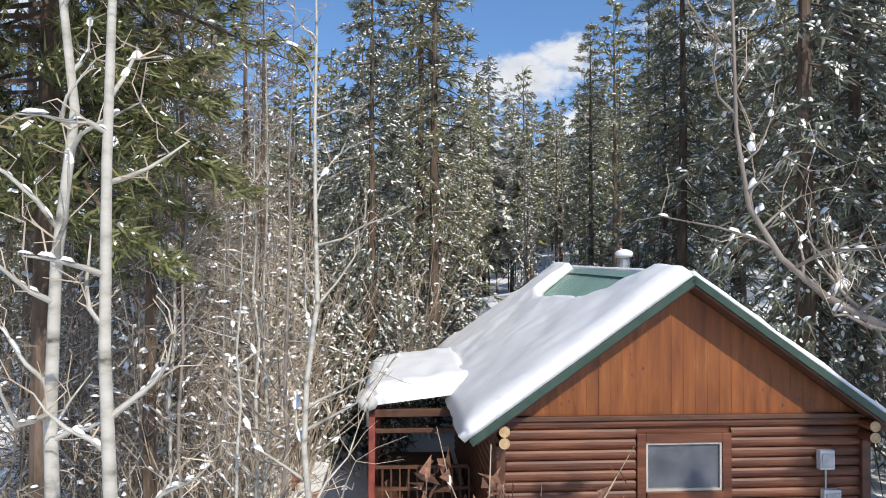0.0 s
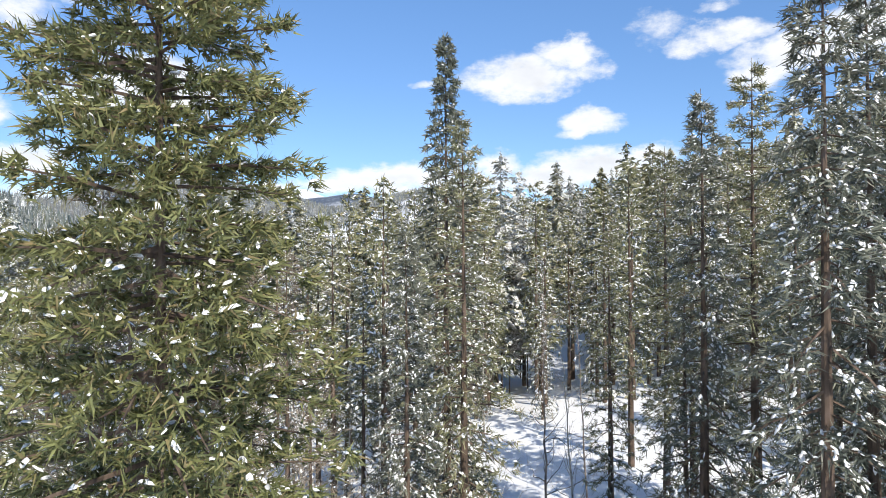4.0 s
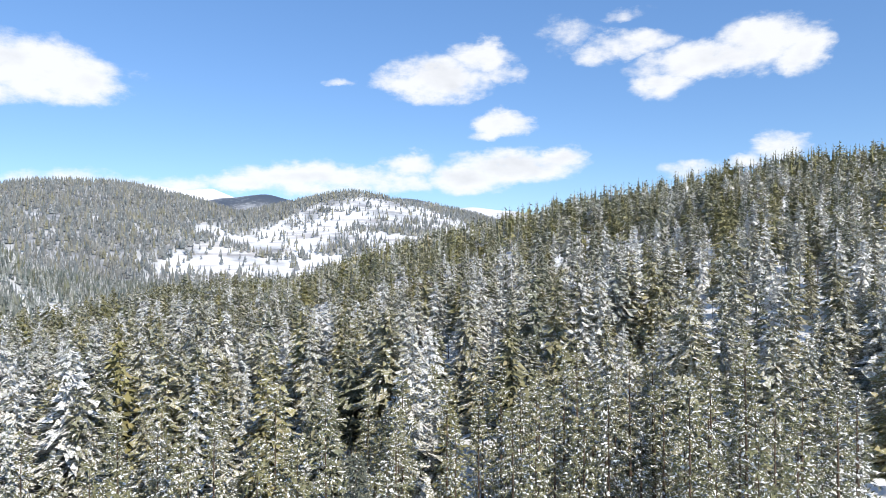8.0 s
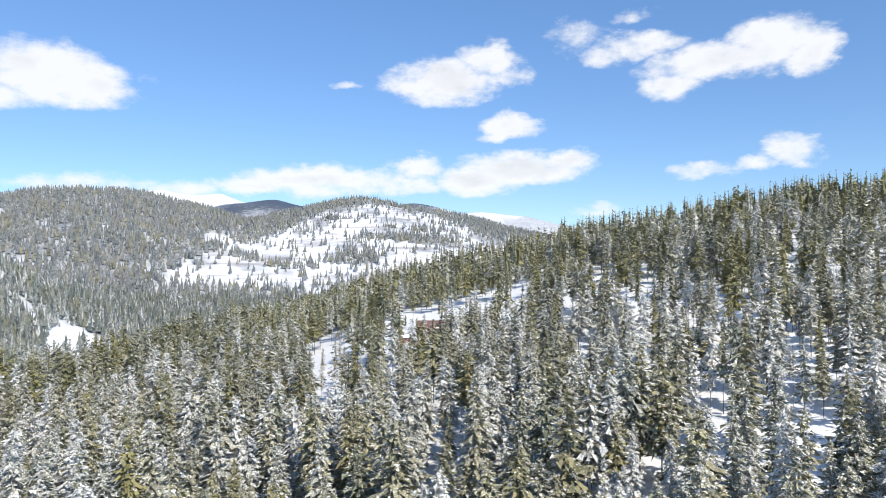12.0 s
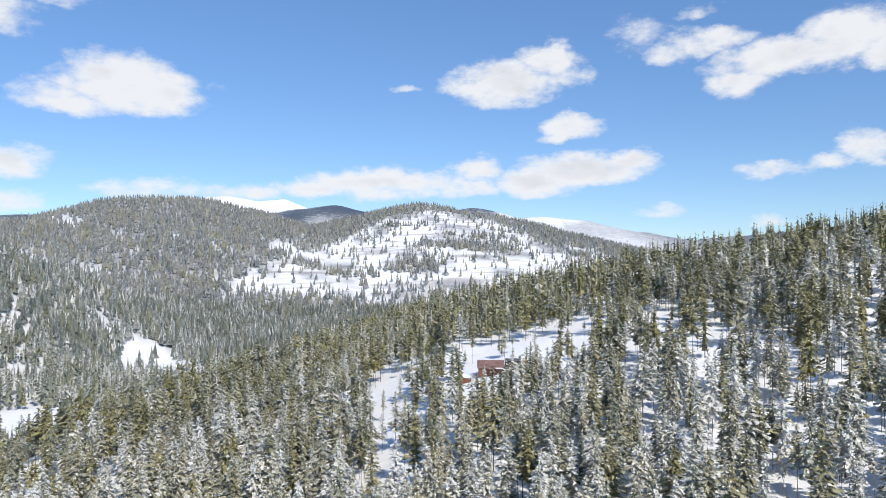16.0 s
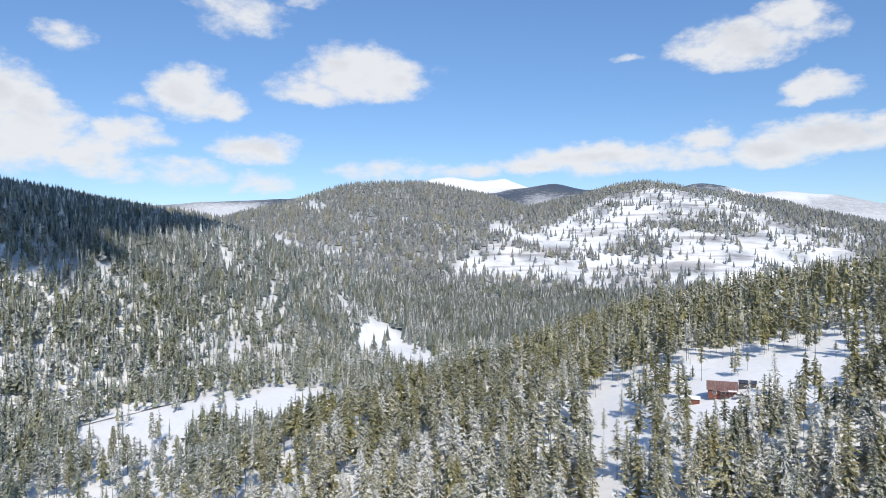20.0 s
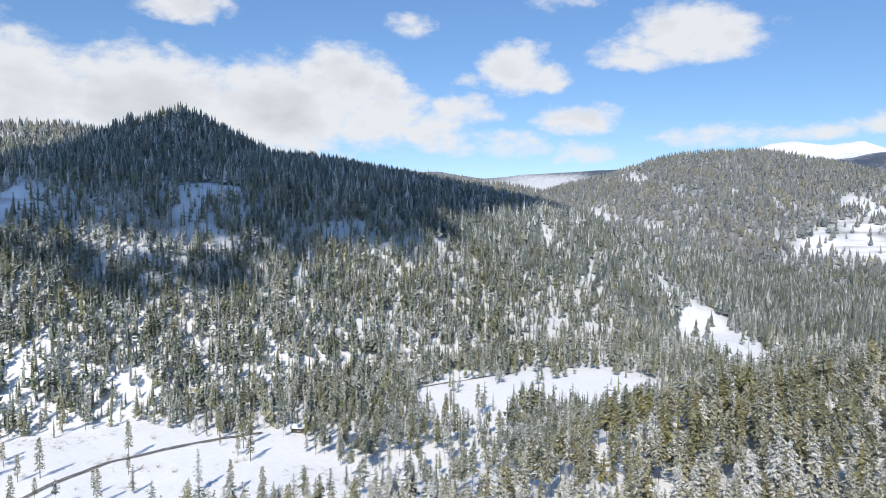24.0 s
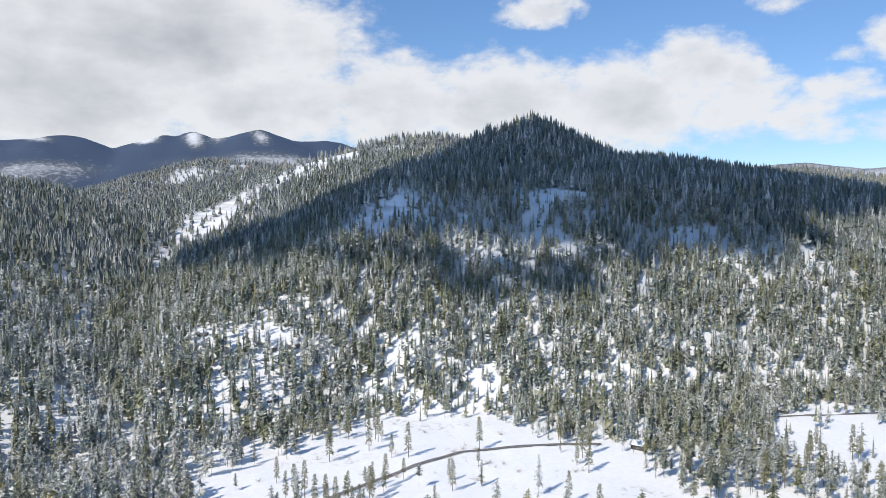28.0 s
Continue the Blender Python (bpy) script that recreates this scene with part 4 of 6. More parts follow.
SLOPE_LEN = EAVE_X / math.cos(PITCH) + 0.12
for side in (-1, 1):
    bm = bmesh.new()
    lo, hi = 0.0, SLOPE_LEN
    quad = [bm.verts.new(roof_point(side, d, y, l)) for l in (-0.05, 0.0) for d, y in ((lo, Y0), (hi, Y0), (hi, Y1), (lo, Y1))]
    for f in ((0, 1, 2, 3), (4, 5, 6, 7), (0, 1, 5, 4), (1, 2, 6, 5), (2, 3, 7, 6), (3, 0, 4, 7)):
        bm.faces.new([quad[i] for i in f])
    bmesh.ops.recalc_face_normals(bm, faces=bm.faces)
    slope = part("roof_slope", bm, GREEN_METAL, cabin, "green metal roofing")
    for i in range(28):
        y = Y0 + 0.15 + i * (Y1 - Y0 - 0.3) / 27
        bm = bmesh.new()
        q8 = [bm.verts.new(roof_point(side, d, y + s, l)) for d in (0.05, hi) for s, l in ((-0.025, 0.001), (-0.012, 0.009), (0.012, 0.009), (0.025, 0.001))]
        for j in range(3):
            bm.faces.new((q8[j], q8[j + 1], q8[j + 5], q8[j + 4]))
        bm.faces.new((q8[0], q8[1], q8[2], q8[3]))
        bm.faces.new((q8[4], q8[5], q8[6], q8[7]))
        part("rib", bm, GREEN_METAL, slope)
    # rake trim and fascia along the gable edge
    bm = bmesh.new()
    quad = [bm.verts.new(roof_point(side, d, y, l)) for y in (Y0 - 0.03, Y0 + 0.02) for d, l in ((-0.01, 0.02), (hi + 0.02, 0.02), (hi + 0.02, -0.085), (-0.01, -0.085))]
    for f in ((0, 1, 2, 3), (4, 5, 6, 7), (0, 1, 5, 4), (1, 2, 6, 5), (2, 3, 7, 6), (3, 0, 4, 7)):
        bm.faces.new([quad[i] for i in f])
    bmesh.ops.recalc_face_normals(bm, faces=bm.faces)
    part("rake_trim", bm, DARK_GREEN, cabin, "dark green metal edge")
    bm = bmesh.new()
    quad = [bm.verts.new(roof_point(side, d, y, l)) for y in (Y0 + 0.025, 0.02) for d, l in ((0.05, -0.055), (hi - 0.05, -0.055), (hi - 0.05, -0.12), (0.05, -0.12))]
    for f in ((0, 1, 2, 3), (4, 5, 6, 7), (0, 1, 5, 4), (1, 2, 6, 5), (2, 3, 7, 6), (3, 0, 4, 7)):
        bm.faces.new([quad[i] for i in f])
    bmesh.ops.recalc_face_normals(bm, faces=bm.faces)
    part("soffit", bm, TRIM_BROWN, cabin)
    # toothed closure strip under the ridge cap
    bm = bmesh.new()
    strip = []
    for i in range(121):
        y = Y0 + 0.1 + i * (Y1 - Y0 - 0.2) / 120
        strip.append((bm.verts.new(roof_point(side, 0.165, y, 0.024)), bm.verts.new(roof_point(side, 0.21 if i % 2 else 0.172, y, 0.024))))
    for (a0, b0), (a1, b1) in zip(strip[:-1], strip[1:]):
        bm.faces.new((a0, b0, b1, a1))
    part("ridge_closure", bm, DARK_GREEN, cabin)
bm = bmesh.new()
cap = [bm.verts.new(roof_point(s, d, y, 0.03)) for y in (Y0, Y1) for s, d in ((-1, 0.17), (-1, 0.0), (1, 0.17))]
bm.faces.new((cap[0], cap[1], cap[4], cap[3]))
bm.faces.new((cap[1], cap[2], cap[5], cap[4]))
part("ridge_cap", bm, GREEN_METAL, cabin)


def snow_slab(side, d1, y0, y1, thick, start, seed):
    """Snow lying on a roof slope: a rolling top, rounded hanging edges, bare from the ridge down to start(y)."""
    bm = bmesh.new()
    nd, ny = 26, 60
    top, low = {}, {}
    for j in range(ny + 1):
        y = y0 + (y1 - y0) * j / ny
        d0 = start(y)
        for i in range(nd + 1):
            d = d0 + (d1 - d0) * (i / nd) ** 1.25
            rim = min(i + (1 if d0 < 0.05 else 0), nd - i, j, ny - j)
            h = thick * (0.8 + 0.25 * noise.noise((d * 0.9, y * 0.7, seed))) + 0.04 * noise.noise((d * 3, y * 3, seed + 5))
            h *= (0.5, 0.82, 1.0)[min(rim, 2)]
            ov = 0.07 * (i == nd) * (1 + noise.noise((y * 2, seed, 0)))
            wob = 0.05 * noise.noise((y * 1.7, d, seed)) if rim == 0 else 0
            top[i, j] = bm.verts.new(roof_point(side, d + ov + wob, y + wob, h + 0.02))
            low[i, j] = bm.verts.new(roof_point(side, d + ov * 0.6, y, 0.022))
    for i in range(nd):
        for j in range(ny):
            ks = ((i, j), (i + 1, j), (i + 1, j + 1), (i, j + 1))
            bm.faces.new([top[k] for k in ks])
            bm.faces.new([low[k] for k in ks[::-1]])
    for i in range(nd):
        for j, flip in ((0, False), (ny, True)):
            bm.faces.new((top[i, j], top[i + 1, j], low[i + 1, j], low[i, j]))
    for j in range(ny):
        for i in (0, nd):
            bm.faces.new((top[i, j], top[i, j + 1], low[i, j + 1], low[i, j]))
    bmesh.ops.recalc_face_normals(bm, faces=bm.faces)
    return bm


def slid_off(y):
    """How far below the ridge the snow begins, where it has slid away."""
    near, far = np.clip((y - 0.7) / 1.9, 0, 1), np.clip((6.7 - y) / 0.35, 0, 1)
    return float((1.15 + 0.12 * math.sin(y * 1.7) + 0.15 * noise.noise((y * 0.8, 4.0, 2.0))) * near ** 0.8 * far)


roof_snow = tagged(part("roof_snow", snow_slab(-1, SLOPE_LEN + 0.05, Y0 + 0.02, Y1, 0.30, slid_off, 3.0), SNOW, None, smooth=True), "deep smooth snow on the cabin roof, slid off along the ridge", "snow")
roof_snow.matrix_world = CABIN_AT
roof_snow2 = tagged(part("roof_snow", snow_slab(1, SLOPE_LEN + 0.05, Y0 + 0.02, Y1, 0.16, lambda y: 0.0, 8.0), SNOW, None, smooth=True), "snow along the shaded slope of the cabin roof", "snow")
roof_snow2.matrix_world = CABIN_AT

# stove pipe with a snow cap
pipe = tagged(new("chimney_pipe"), "metal stove pipe with rain cap on the ridge", "chimney")
pipe.matrix_world = CABIN_AT @ pose(0.42, 4.1, 0)
bm = bmesh.new()
rod(bm, (0, 0, 4.1), (0, 0, 5.0), 0.13, n=14)
part("flue", bm, GALV, pipe)
bm = bmesh.new()
rod(bm, (0, 0, 5.03), (0, 0, 5.13), 0.21, 0.05, n=14)
part("rain_cap", bm, GALV, pipe)
for a in range(3):
    bm = bmesh.new()
    rod(bm, (0.11 * math.cos(a * 2.1), 0.11 * math.sin(a * 2.1), 4.97), (0.13 * math.cos(a * 2.1), 0.13 * math.sin(a * 2.1), 5.05), 0.01, n=5)
    part("bracket", bm, GALV, pipe)
bm = bmesh.new()
bmesh.ops.create_uvsphere(bm, u_segments=12, v_segments=7, radius=1.0, matrix=Matrix.Translation((0, 0, 5.10)) @ Matrix.Diagonal((0.2, 0.2, 0.10, 1)))
part("snow_cap", bm, SNOW, pipe, smooth=True)
for i, (dx_, dy_) in enumerate(((0.25, -0.5), (0.32, -0.7))):
    vent = tagged(new("vent_pipe"), "thin green vent pipe on the roof", "vent")
    vent.matrix_world = CABIN_AT @ pose(0.42 + dx_, 4.1 + dy_, 0)
    bm = bmesh.new()
    rod(bm, (0, 0, 3.9), (0, 0, 4.75), 0.035, n=8)
    part("stack", bm, DARK_GREEN, vent)
    bm = bmesh.new()
    rod(bm, (0, 0, 4.72), (0, 0, 4.78), 0.05, 0.03, n=8)
    part("collar", bm, GALV, vent)

# porch at the left side
porch = tagged(new("porch"), "open timber porch with snow-covered lean-to roof", "porch")
porch.matrix_world = CABIN_AT
PX0, PX1, PY0, PY1 = -5.0, -HALF_W - 0.25, 2.3, 6.6
bm = bmesh.new()
vs = [bm.verts.new(p) for p in ((PX0, PY0, 2.28), (-3.15, PY0, 2.52), (-3.15, PY1, 2.52), (PX0, PY1, 2.28))]
bm.faces.new(vs)
bmesh.ops.solidify(bm, geom=bm.faces[:], thickness=0.06)
part("porch_roof", bm, DARK_GREEN, porch)
bm = bmesh.new()
n = 14
grid = [[bm.verts.new((PX0 - 0.05 + (1.95) * i / n, PY0 - 0.05 + (PY1 - PY0 + 0.1) * j / n, 2.30 + 0.26 * i / n + (0.30 + 0.07 * noise.noise((i * 0.4, j * 0.4, 2))) * (0.5 if i in (0,) or j in (0, n) else 1.0))) for j in range(n + 1)] for i in range(n + 1)]
base = [[bm.verts.new((v.co.x, v.co.y, 2.288 + 0.24 * i / n)) for v in row] for i, row in enumerate(grid)]
for i in range(n):
    for j in range(n):
        bm.faces.new((grid[i][j], grid[i + 1][j], grid[i + 1][j + 1], grid[i][j + 1]))
for i in range(n):
    bm.faces.new((grid[i][0], base[i][0], base[i + 1][0], grid[i + 1][0]))
    bm.faces.new((grid[i + 1][n], base[i + 1][n], base[i][n], grid[i][n]))
    bm.faces.new((grid[0][i + 1], base[0][i + 1], base[0][i], grid[0][i]))
    bm.faces.new((grid[n][i], base[n][i], base[n][i + 1], grid[n][i + 1]))
psnow = tagged(part("porch_snow", bm, SNOW, None, smooth=True), "thick snow on the porch roof", "snow")
psnow.matrix_world = CABIN_AT
for px, py, mat in ((PX0 + 0.12, PY0 + 0.1, RED_PAINT), (PX0 + 0.12, PY1 - 0.15, RED_PAINT), (PX0 + 0.12, 4.4, TRIM_BROWN)):
    bm = bmesh.new()
    box(bm, px - 0.06, px + 0.06, py - 0.06, py + 0.06, -0.5, 2.26, 0.008)
    part("post", bm, mat, porch)
for b6 in ((PX0, PX1, PY0 + 0.04, PY0 + 0.14, 2.08, 2.22), (PX0 + 0.06, PX0 + 0.18, PY0 + 0.2, PY1 - 0.2, 2.10, 2.22), (PX0 + 0.18, PX1, PY0 + 0.06, PY0 + 0.12, 1.78, 1.86)):
    bm = bmesh.new()
    box(bm, *b6, 0.006)
    part("beam", bm, TRIM_BROWN, porch)
bm = bmesh.new()
box(bm, PX0, PX1, PY0, PY1, -0.5, 0.25)
part("deck", bm, TRIM_BROWN, porch)
for z in (0.72, 1.12):
    bm = bmesh.new()
    box(bm, PX0 + 0.18, PX1, PY0 + 0.07, PY0 + 0.12, z, z + 0.06)
    part("rail", bm, TRIM_BROWN, porch)
for i in range(11):
    bm = bmesh.new()
    x = PX0 + 0.3 + i * 0.16
    box(bm, x, x + 0.035, PY0 + 0.08, PY0 + 0.11, 0.25, 1.12)
    part("baluster", bm, TRIM_BROWN, porch)
# satellite dish on the porch corner
dish = tagged(new("satellite_dish"), "round pale grey satellite dish on the porch post", "satellite dish")
dish.matrix_world = CABIN_AT @ pose(PX0 + 0.05, PY0 - 0.1, 2.42)
bm = bmesh.new()
bmesh.ops.create_uvsphere(bm, u_segments=18, v_segments=10, radius=0.5)
bmesh.ops.delete(bm, geom=[v for v in bm.verts if v.co.z > -0.36], context="VERTS")
bmesh.ops.transform(bm, matrix=Matrix.Translation((0, -0.1, 0.05)) @ Matrix.Rotation(radians(-105), 4, "X") @ Matrix.Translation((0, 0, 0.42)) @ Matrix.Diagonal((0.72, 0.72, 0.6, 1)), verts=bm.verts)
bmesh.ops.solidify(bm, geom=bm.faces[:], thickness=0.012)
part("reflector", bm, PALE_PLASTIC, dish, smooth=True)
bm = bmesh.new()
rod(bm, (0, 0.12, -0.5), (0, 0.02, 0.03), 0.025)
part("mast", bm, GALV, dish)
bm = bmesh.new()
rod(bm, (0, -0.05, -0.18), (0, -0.42, -0.02), 0.012, n=6)
part("feed_arm", bm, GALV, dish)
# boxes on the gable wall's shaded end
for (x, z0, w, h, lab) in ((2.2, 1.75, 0.24, 0.3, "grey electric meter box on the log wall"), (2.28, 1.2, 0.28, 0.24, "pale cable box on the log wall")):
    mb = tagged(new("meter_box"), lab, "meter box")
    mb.matrix_world = CABIN_AT @ pose(x, -0.06, z0)
    bm = bmesh.new()
    box(bm, -w / 2, w / 2, -0.11, 0.0, 0, h, 0.012)
    part("housing", bm, PALE_PLASTIC, mb)
    bm = bmesh.new()
    box(bm, -w / 2 + 0.03, w / 2 - 0.03, -0.125, -0.108, 0.04, h - 0.05, 0.004)
    part("cover", bm, GALV, mb)
    bm = bmesh.new()
    rod(bm, (0, -0.05, -0.9), (0, -0.05, 0.0), 0.016, n=6)
    part("conduit", bm, GALV, mb)

# ---- trees built branch by branch ----


def tube(path, radii, sides=6):
    """Triangles of a tapering tube along a path."""
    path, radii = np.asarray(path, float), np.asarray(radii, float)
    d = np.gradient(path, axis=0)
    d /= np.linalg.norm(d, axis=1, keepdims=True) + 1e-9
    ref = np.where(np.abs(d[:, 2:3]) > 0.9, [[1.0, 0, 0]], [[0, 0, 1.0]])
    a = np.cross(d, ref)
    a /= np.linalg.norm(a, axis=1, keepdims=True) + 1e-9
    b = np.cross(d, a)
    th = np.arange(sides) * 2 * np.pi / sides
    ring = path[:, None] + radii[:, None, None] * (np.cos(th)[None, :, None] * a[:, None] + np.sin(th)[None, :, None] * b[:, None])
    A, B = ring[:-1], ring[1:]
    A2, B2 = np.roll(A, -1, 1), np.roll(B, -1, 1)
    return np.concatenate([np.stack([A, A2, B2], 2).reshape(-1, 3, 3), np.stack([A, B2, B], 2).reshape(-1, 3, 3)])


def lumps(rng, c, along, size, k=6):
    """Small rounded pillows of snow, drawn out along a branch."""
    n, k = len(c), max(k, 5)
    along = along / (np.linalg.norm(along, axis=1, keepdims=True) + 1e-9)
    side = np.cross(along, [[0, 0, 1.0]])
    side /= np.linalg.norm(side, axis=1, keepdims=True) + 1e-9
    s = size * (0.45 + 0.8 * rng.random(n))[:, None]
    th = np.arange(k) * 2 * np.pi / k
    way = (np.cos(th)[None, :, None] * (along * s * (0.85 + 0.6 * rng.random((n, 1))))[:, None] + np.sin(th)[None, :, None] * (side * s * 0.62)[:, None]) * (0.7 + 0.6 * rng.random((n, k, 1)))
    ring, brow = c[:, None] + way, c[:, None] + way * 0.62
    ring[..., 2] -= s * 0.12
    brow[..., 2] += s * (0.28 + 0.12 * rng.random((n, k)))
    top = c + np.array([0, 0, 1.0]) * s * 0.42
    R2, B2 = np.roll(ring, -1, 1), np.roll(brow, -1, 1)
    T = np.broadcast_to(top[:, None], ring.shape)
    return np.concatenate([np.stack(q, 2).reshape(-1, 3, 3) for q in ((ring, R2, B2), (ring, B2, brow), (brow, B2, T))])


def tri_mesh(name, t, mat, smooth=False):
    co_, idx = t.reshape(-1, 3), np.arange(t.shape[0] * 3)
    if smooth:      # share the corners, so that the surface reads as rounded
        _, first, idx = np.unique(np.round(co_, 4).astype(np.float32).view(np.dtype((np.void, 12))).ravel(), return_index=True, return_inverse=True)
        co_ = co_[first]
    return raw_mesh(name, co_, idx.reshape(-1, 3), [mat], smooth=smooth)


def conifer(seed, H, R, base, power, nb, tufts, blades, blade, width, snow, droop, mats, r0=None, lump=0.09, lk=4, bough=0.25):
    """A conifer of trunk, boughs with needle tufts, and snow on the boughs. Returns three meshes."""
    g = np.random.default_rng(seed)
    r0 = r0 or H * 0.011
    zz = np.linspace(-0.6, H, 9)
    wob = np.cumsum(g.normal(0, 0.012 * H / 16, (9, 2)), 0)
    wob -= wob[0]
    path = np.column_stack([wob, zz])
    trunk = tube(path, r0 * np.clip(1.02 - zz / H, 0.03, 1.1), 8)
    f = base + (0.985 - base) * (np.arange(nb) + g.random(nb)) / nb
    ang = np.arange(nb) * 2.39996 + g.normal(0, 0.4, nb)
    L = (R * ((1 - f) / (1 - base)) ** power * (0.62 + 0.5 * g.random(nb)) + 0.10) * np.where(f < base + 0.12, 0.8, 1)
    zb = f * H
    cx, cy = np.interp(zb, zz, wob[:, 0]), np.interp(zb, zz, wob[:, 1])
    rise = 0.35 * (f - 0.45) * 2 + g.normal(0, 0.12, nb) - droop * 0.3
    out = np.stack([np.cos(ang), np.sin(ang)], -1)

    def along(s):
        rr = L * s
        return np.stack([cx + out[:, 0] * rr, cy + out[:, 1] * rr, zb + L * (rise * s - droop * 0.55 * s * s * np.clip(1.25 - f, 0.2, 1))], -1)

    wood = []
    for i in range(nb):
        if L[i] > bough:
            p = np.stack([along(s)[i] for s in (0.0, 0.5, 0.97)])
            wood.append(tube(p, [0.012 + 0.011 * L[i], 0.009 + 0.006 * L[i], 0.004], 3))
    trunk = np.concatenate([trunk] + wood)
    green, white = [], []
    for k in range(tufts):
        s = 0.25 + 0.75 * (k + g.random(nb)) / tufts
        c = along(s) + np.stack([-out[:, 1], out[:, 0], 0 * L], -1) * (g.normal(0, 0.20, nb) * L * (1.1 - s * 0.55))[:, None]
        c[:, 2] += g.normal(0, 0.05, nb)
        fwd = np.column_stack([out, rise - droop * 0.8 * s])
        for j in range(blades):
            d = fwd * 0.8 + g.normal(0, 0.65, (nb, 3))
            d[:, 2] += 0.15
            d /= np.linalg.norm(d, axis=1, keepdims=True)
            w = np.cross(d, g.normal(0, 1, (nb, 3)))
            w /= np.linalg.norm(w, axis=1, keepdims=True) + 1e-9
            ln = blade * (0.6 + 0.7 * g.random((nb, 1))) * np.clip(1.2 - 0.5 * f, 0.5, 1)[:, None]
            st = c + g.normal(0, 0.04, (nb, 3))
            green.append(np.stack([st - w * width * 0.5, st + w * width * 0.5, st + d * ln], 1))
        pick = g.random(nb) < snow
        if pick.any():
            for rep in range(2 if lk == 5 and 0.052 < lump < 0.07 and bough < 1 else 1):
                cc = c[pick] + np.array([0, 0, 0.045]) + g.normal(0, 0.07 * rep, (pick.sum(), 3))
                white.append(lumps(g, cc, fwd[pick] + g.normal(0, 0.5, (pick.sum(), 3)), lump * (1 - 0.18 * rep) * (0.7 + 0.3 * L[pick][:, None].clip(0, 2)), lk))
    return tri_mesh("trunk", trunk, mats[0]), tri_mesh("crown", np.concatenate(green), mats[1]), tri_mesh("snow_load", np.concatenate(white), mats[2], True)


def tree_thing(name, meshes, m, label, category, group, part_names=("trunk", "crown", "snow_load")):
    t = tagged(new(name), label, category, group)
    t.matrix_world = m
    for n, me in zip(part_names, meshes):
        p = child(n, me, t)
        if n not in ("trunk", "stem"):
            p["kind"] = "stuff"
    return t


def bare_tree(seed, path, r0, limbs, limb_len, twigs, bark, twigmat, snow=0.5, start=0.2, lump=0.05):
    """A leafless aspen: pale stem, crooked limbs, fine twigs, snow lying along them."""
    g = np.random.default_rng(seed)
    path = np.asarray(path, float)
    t = np.linspace(0, 1, 14)
    src = np.linspace(0, 1, len(path))
    P = np.column_stack([np.interp(t, src, path[:, k]) for k in range(3)])
    P[1:-1, :2] += g.normal(0, r0 * 0.5, (12, 2))
    rad = r0 * (1.05 - 0.98 * t)
    stem = [tube(P, rad, 7)]
    limb, fine, white = [], [], []
    for i in range(limbs):
        s = start + (0.98 - start) * (i + g.random()) / limbs
        p0 = np.array([np.interp(s, t, P[:, k]) for k in range(3)])
        a = g.random() * 6.283
        ln = limb_len * (1.15 - s * 0.75) * (0.5 + 0.8 * g.random())
        d = np.array([math.cos(a), math.sin(a), 0.35 + 0.5 * g.random()])
        pts = [p0]
        for j in range(4):
            d = d + g.normal(0, 0.25, 3) + np.array([0, 0, 0.10])
            d /= np.linalg.norm(d)
            pts.append(pts[-1] + d * ln / 4)
        pts = np.array(pts)
        rr = r0 * (1.1 - s) * 0.42 + 0.004
        limb.append(tube(pts, np.linspace(rr, 0.004, 5), 4))
        if g.random() < snow:
            j = g.integers(0, 4, 3)
            u = g.random((3, 1))
            c = pts[j] * (1 - u) + pts[j + 1] * u + np.array([0, 0, rr * 0.8])
            white.append(lumps(g, c, pts[j + 1] - pts[j], np.full((3, 1), lump * (0.7 + 0.6 * g.random()))))
        for q in range(twigs):
            j = g.integers(1, 5)
            e = g.normal(0, 0.6, 3) + d * 0.7 + np.array([0, 0, 0.3])
            e = e / np.linalg.norm(e) * ln * (0.2 + 0.35 * g.random())
            b0 = pts[j] if j < 5 else pts[-1]
            midp = b0 + e * 0.5 + g.normal(0, 0.04, 3)
            fine.append(tube(np.array([b0, midp, b0 + e]), [0.005, 0.004, 0.002], 3))
    res = [tri_mesh("stem", np.concatenate(stem), bark, True), tri_mesh("limbs", np.concatenate(limb), bark, True), tri_mesh("twigs", np.concatenate(fine), twigmat)]
    if white:
        res.append(tri_mesh("snow_load", np.concatenate(white), SNOW_LUMP, True))
    return res


BARE_PARTS = ("stem", "branchwork", "twig_spray", "snow_load")
SHRUB_PARTS = ("stem_clump", "foliage", "snow_load")


def yard(u, v):
    p = YARD @ Vector((u, v, 0))
    return p.x, p.y, float(ground_height(p.x, p.y))


def plant(name, meshes, u, v, label, category, group, turn=0.0, scale=1.0, names=("trunk", "crown", "snow_load")):
    x, y, z = yard(u, v)
    return tree_thing(name, meshes, Matrix.Translation((x, y, z - 0.05)) @ Matrix.Rotation(turn, 4, "Z") @ Matrix.Scale(scale, 4), label, category, group, names)


PINE_M, SPRUCE_M, OLIVE_M = [BARK, NEEDLE, SNOW_LUMP], [BARK, SPRUCE, SNOW_LUMP], [BARK, NEEDLE_HERO, SNOW_LUMP]
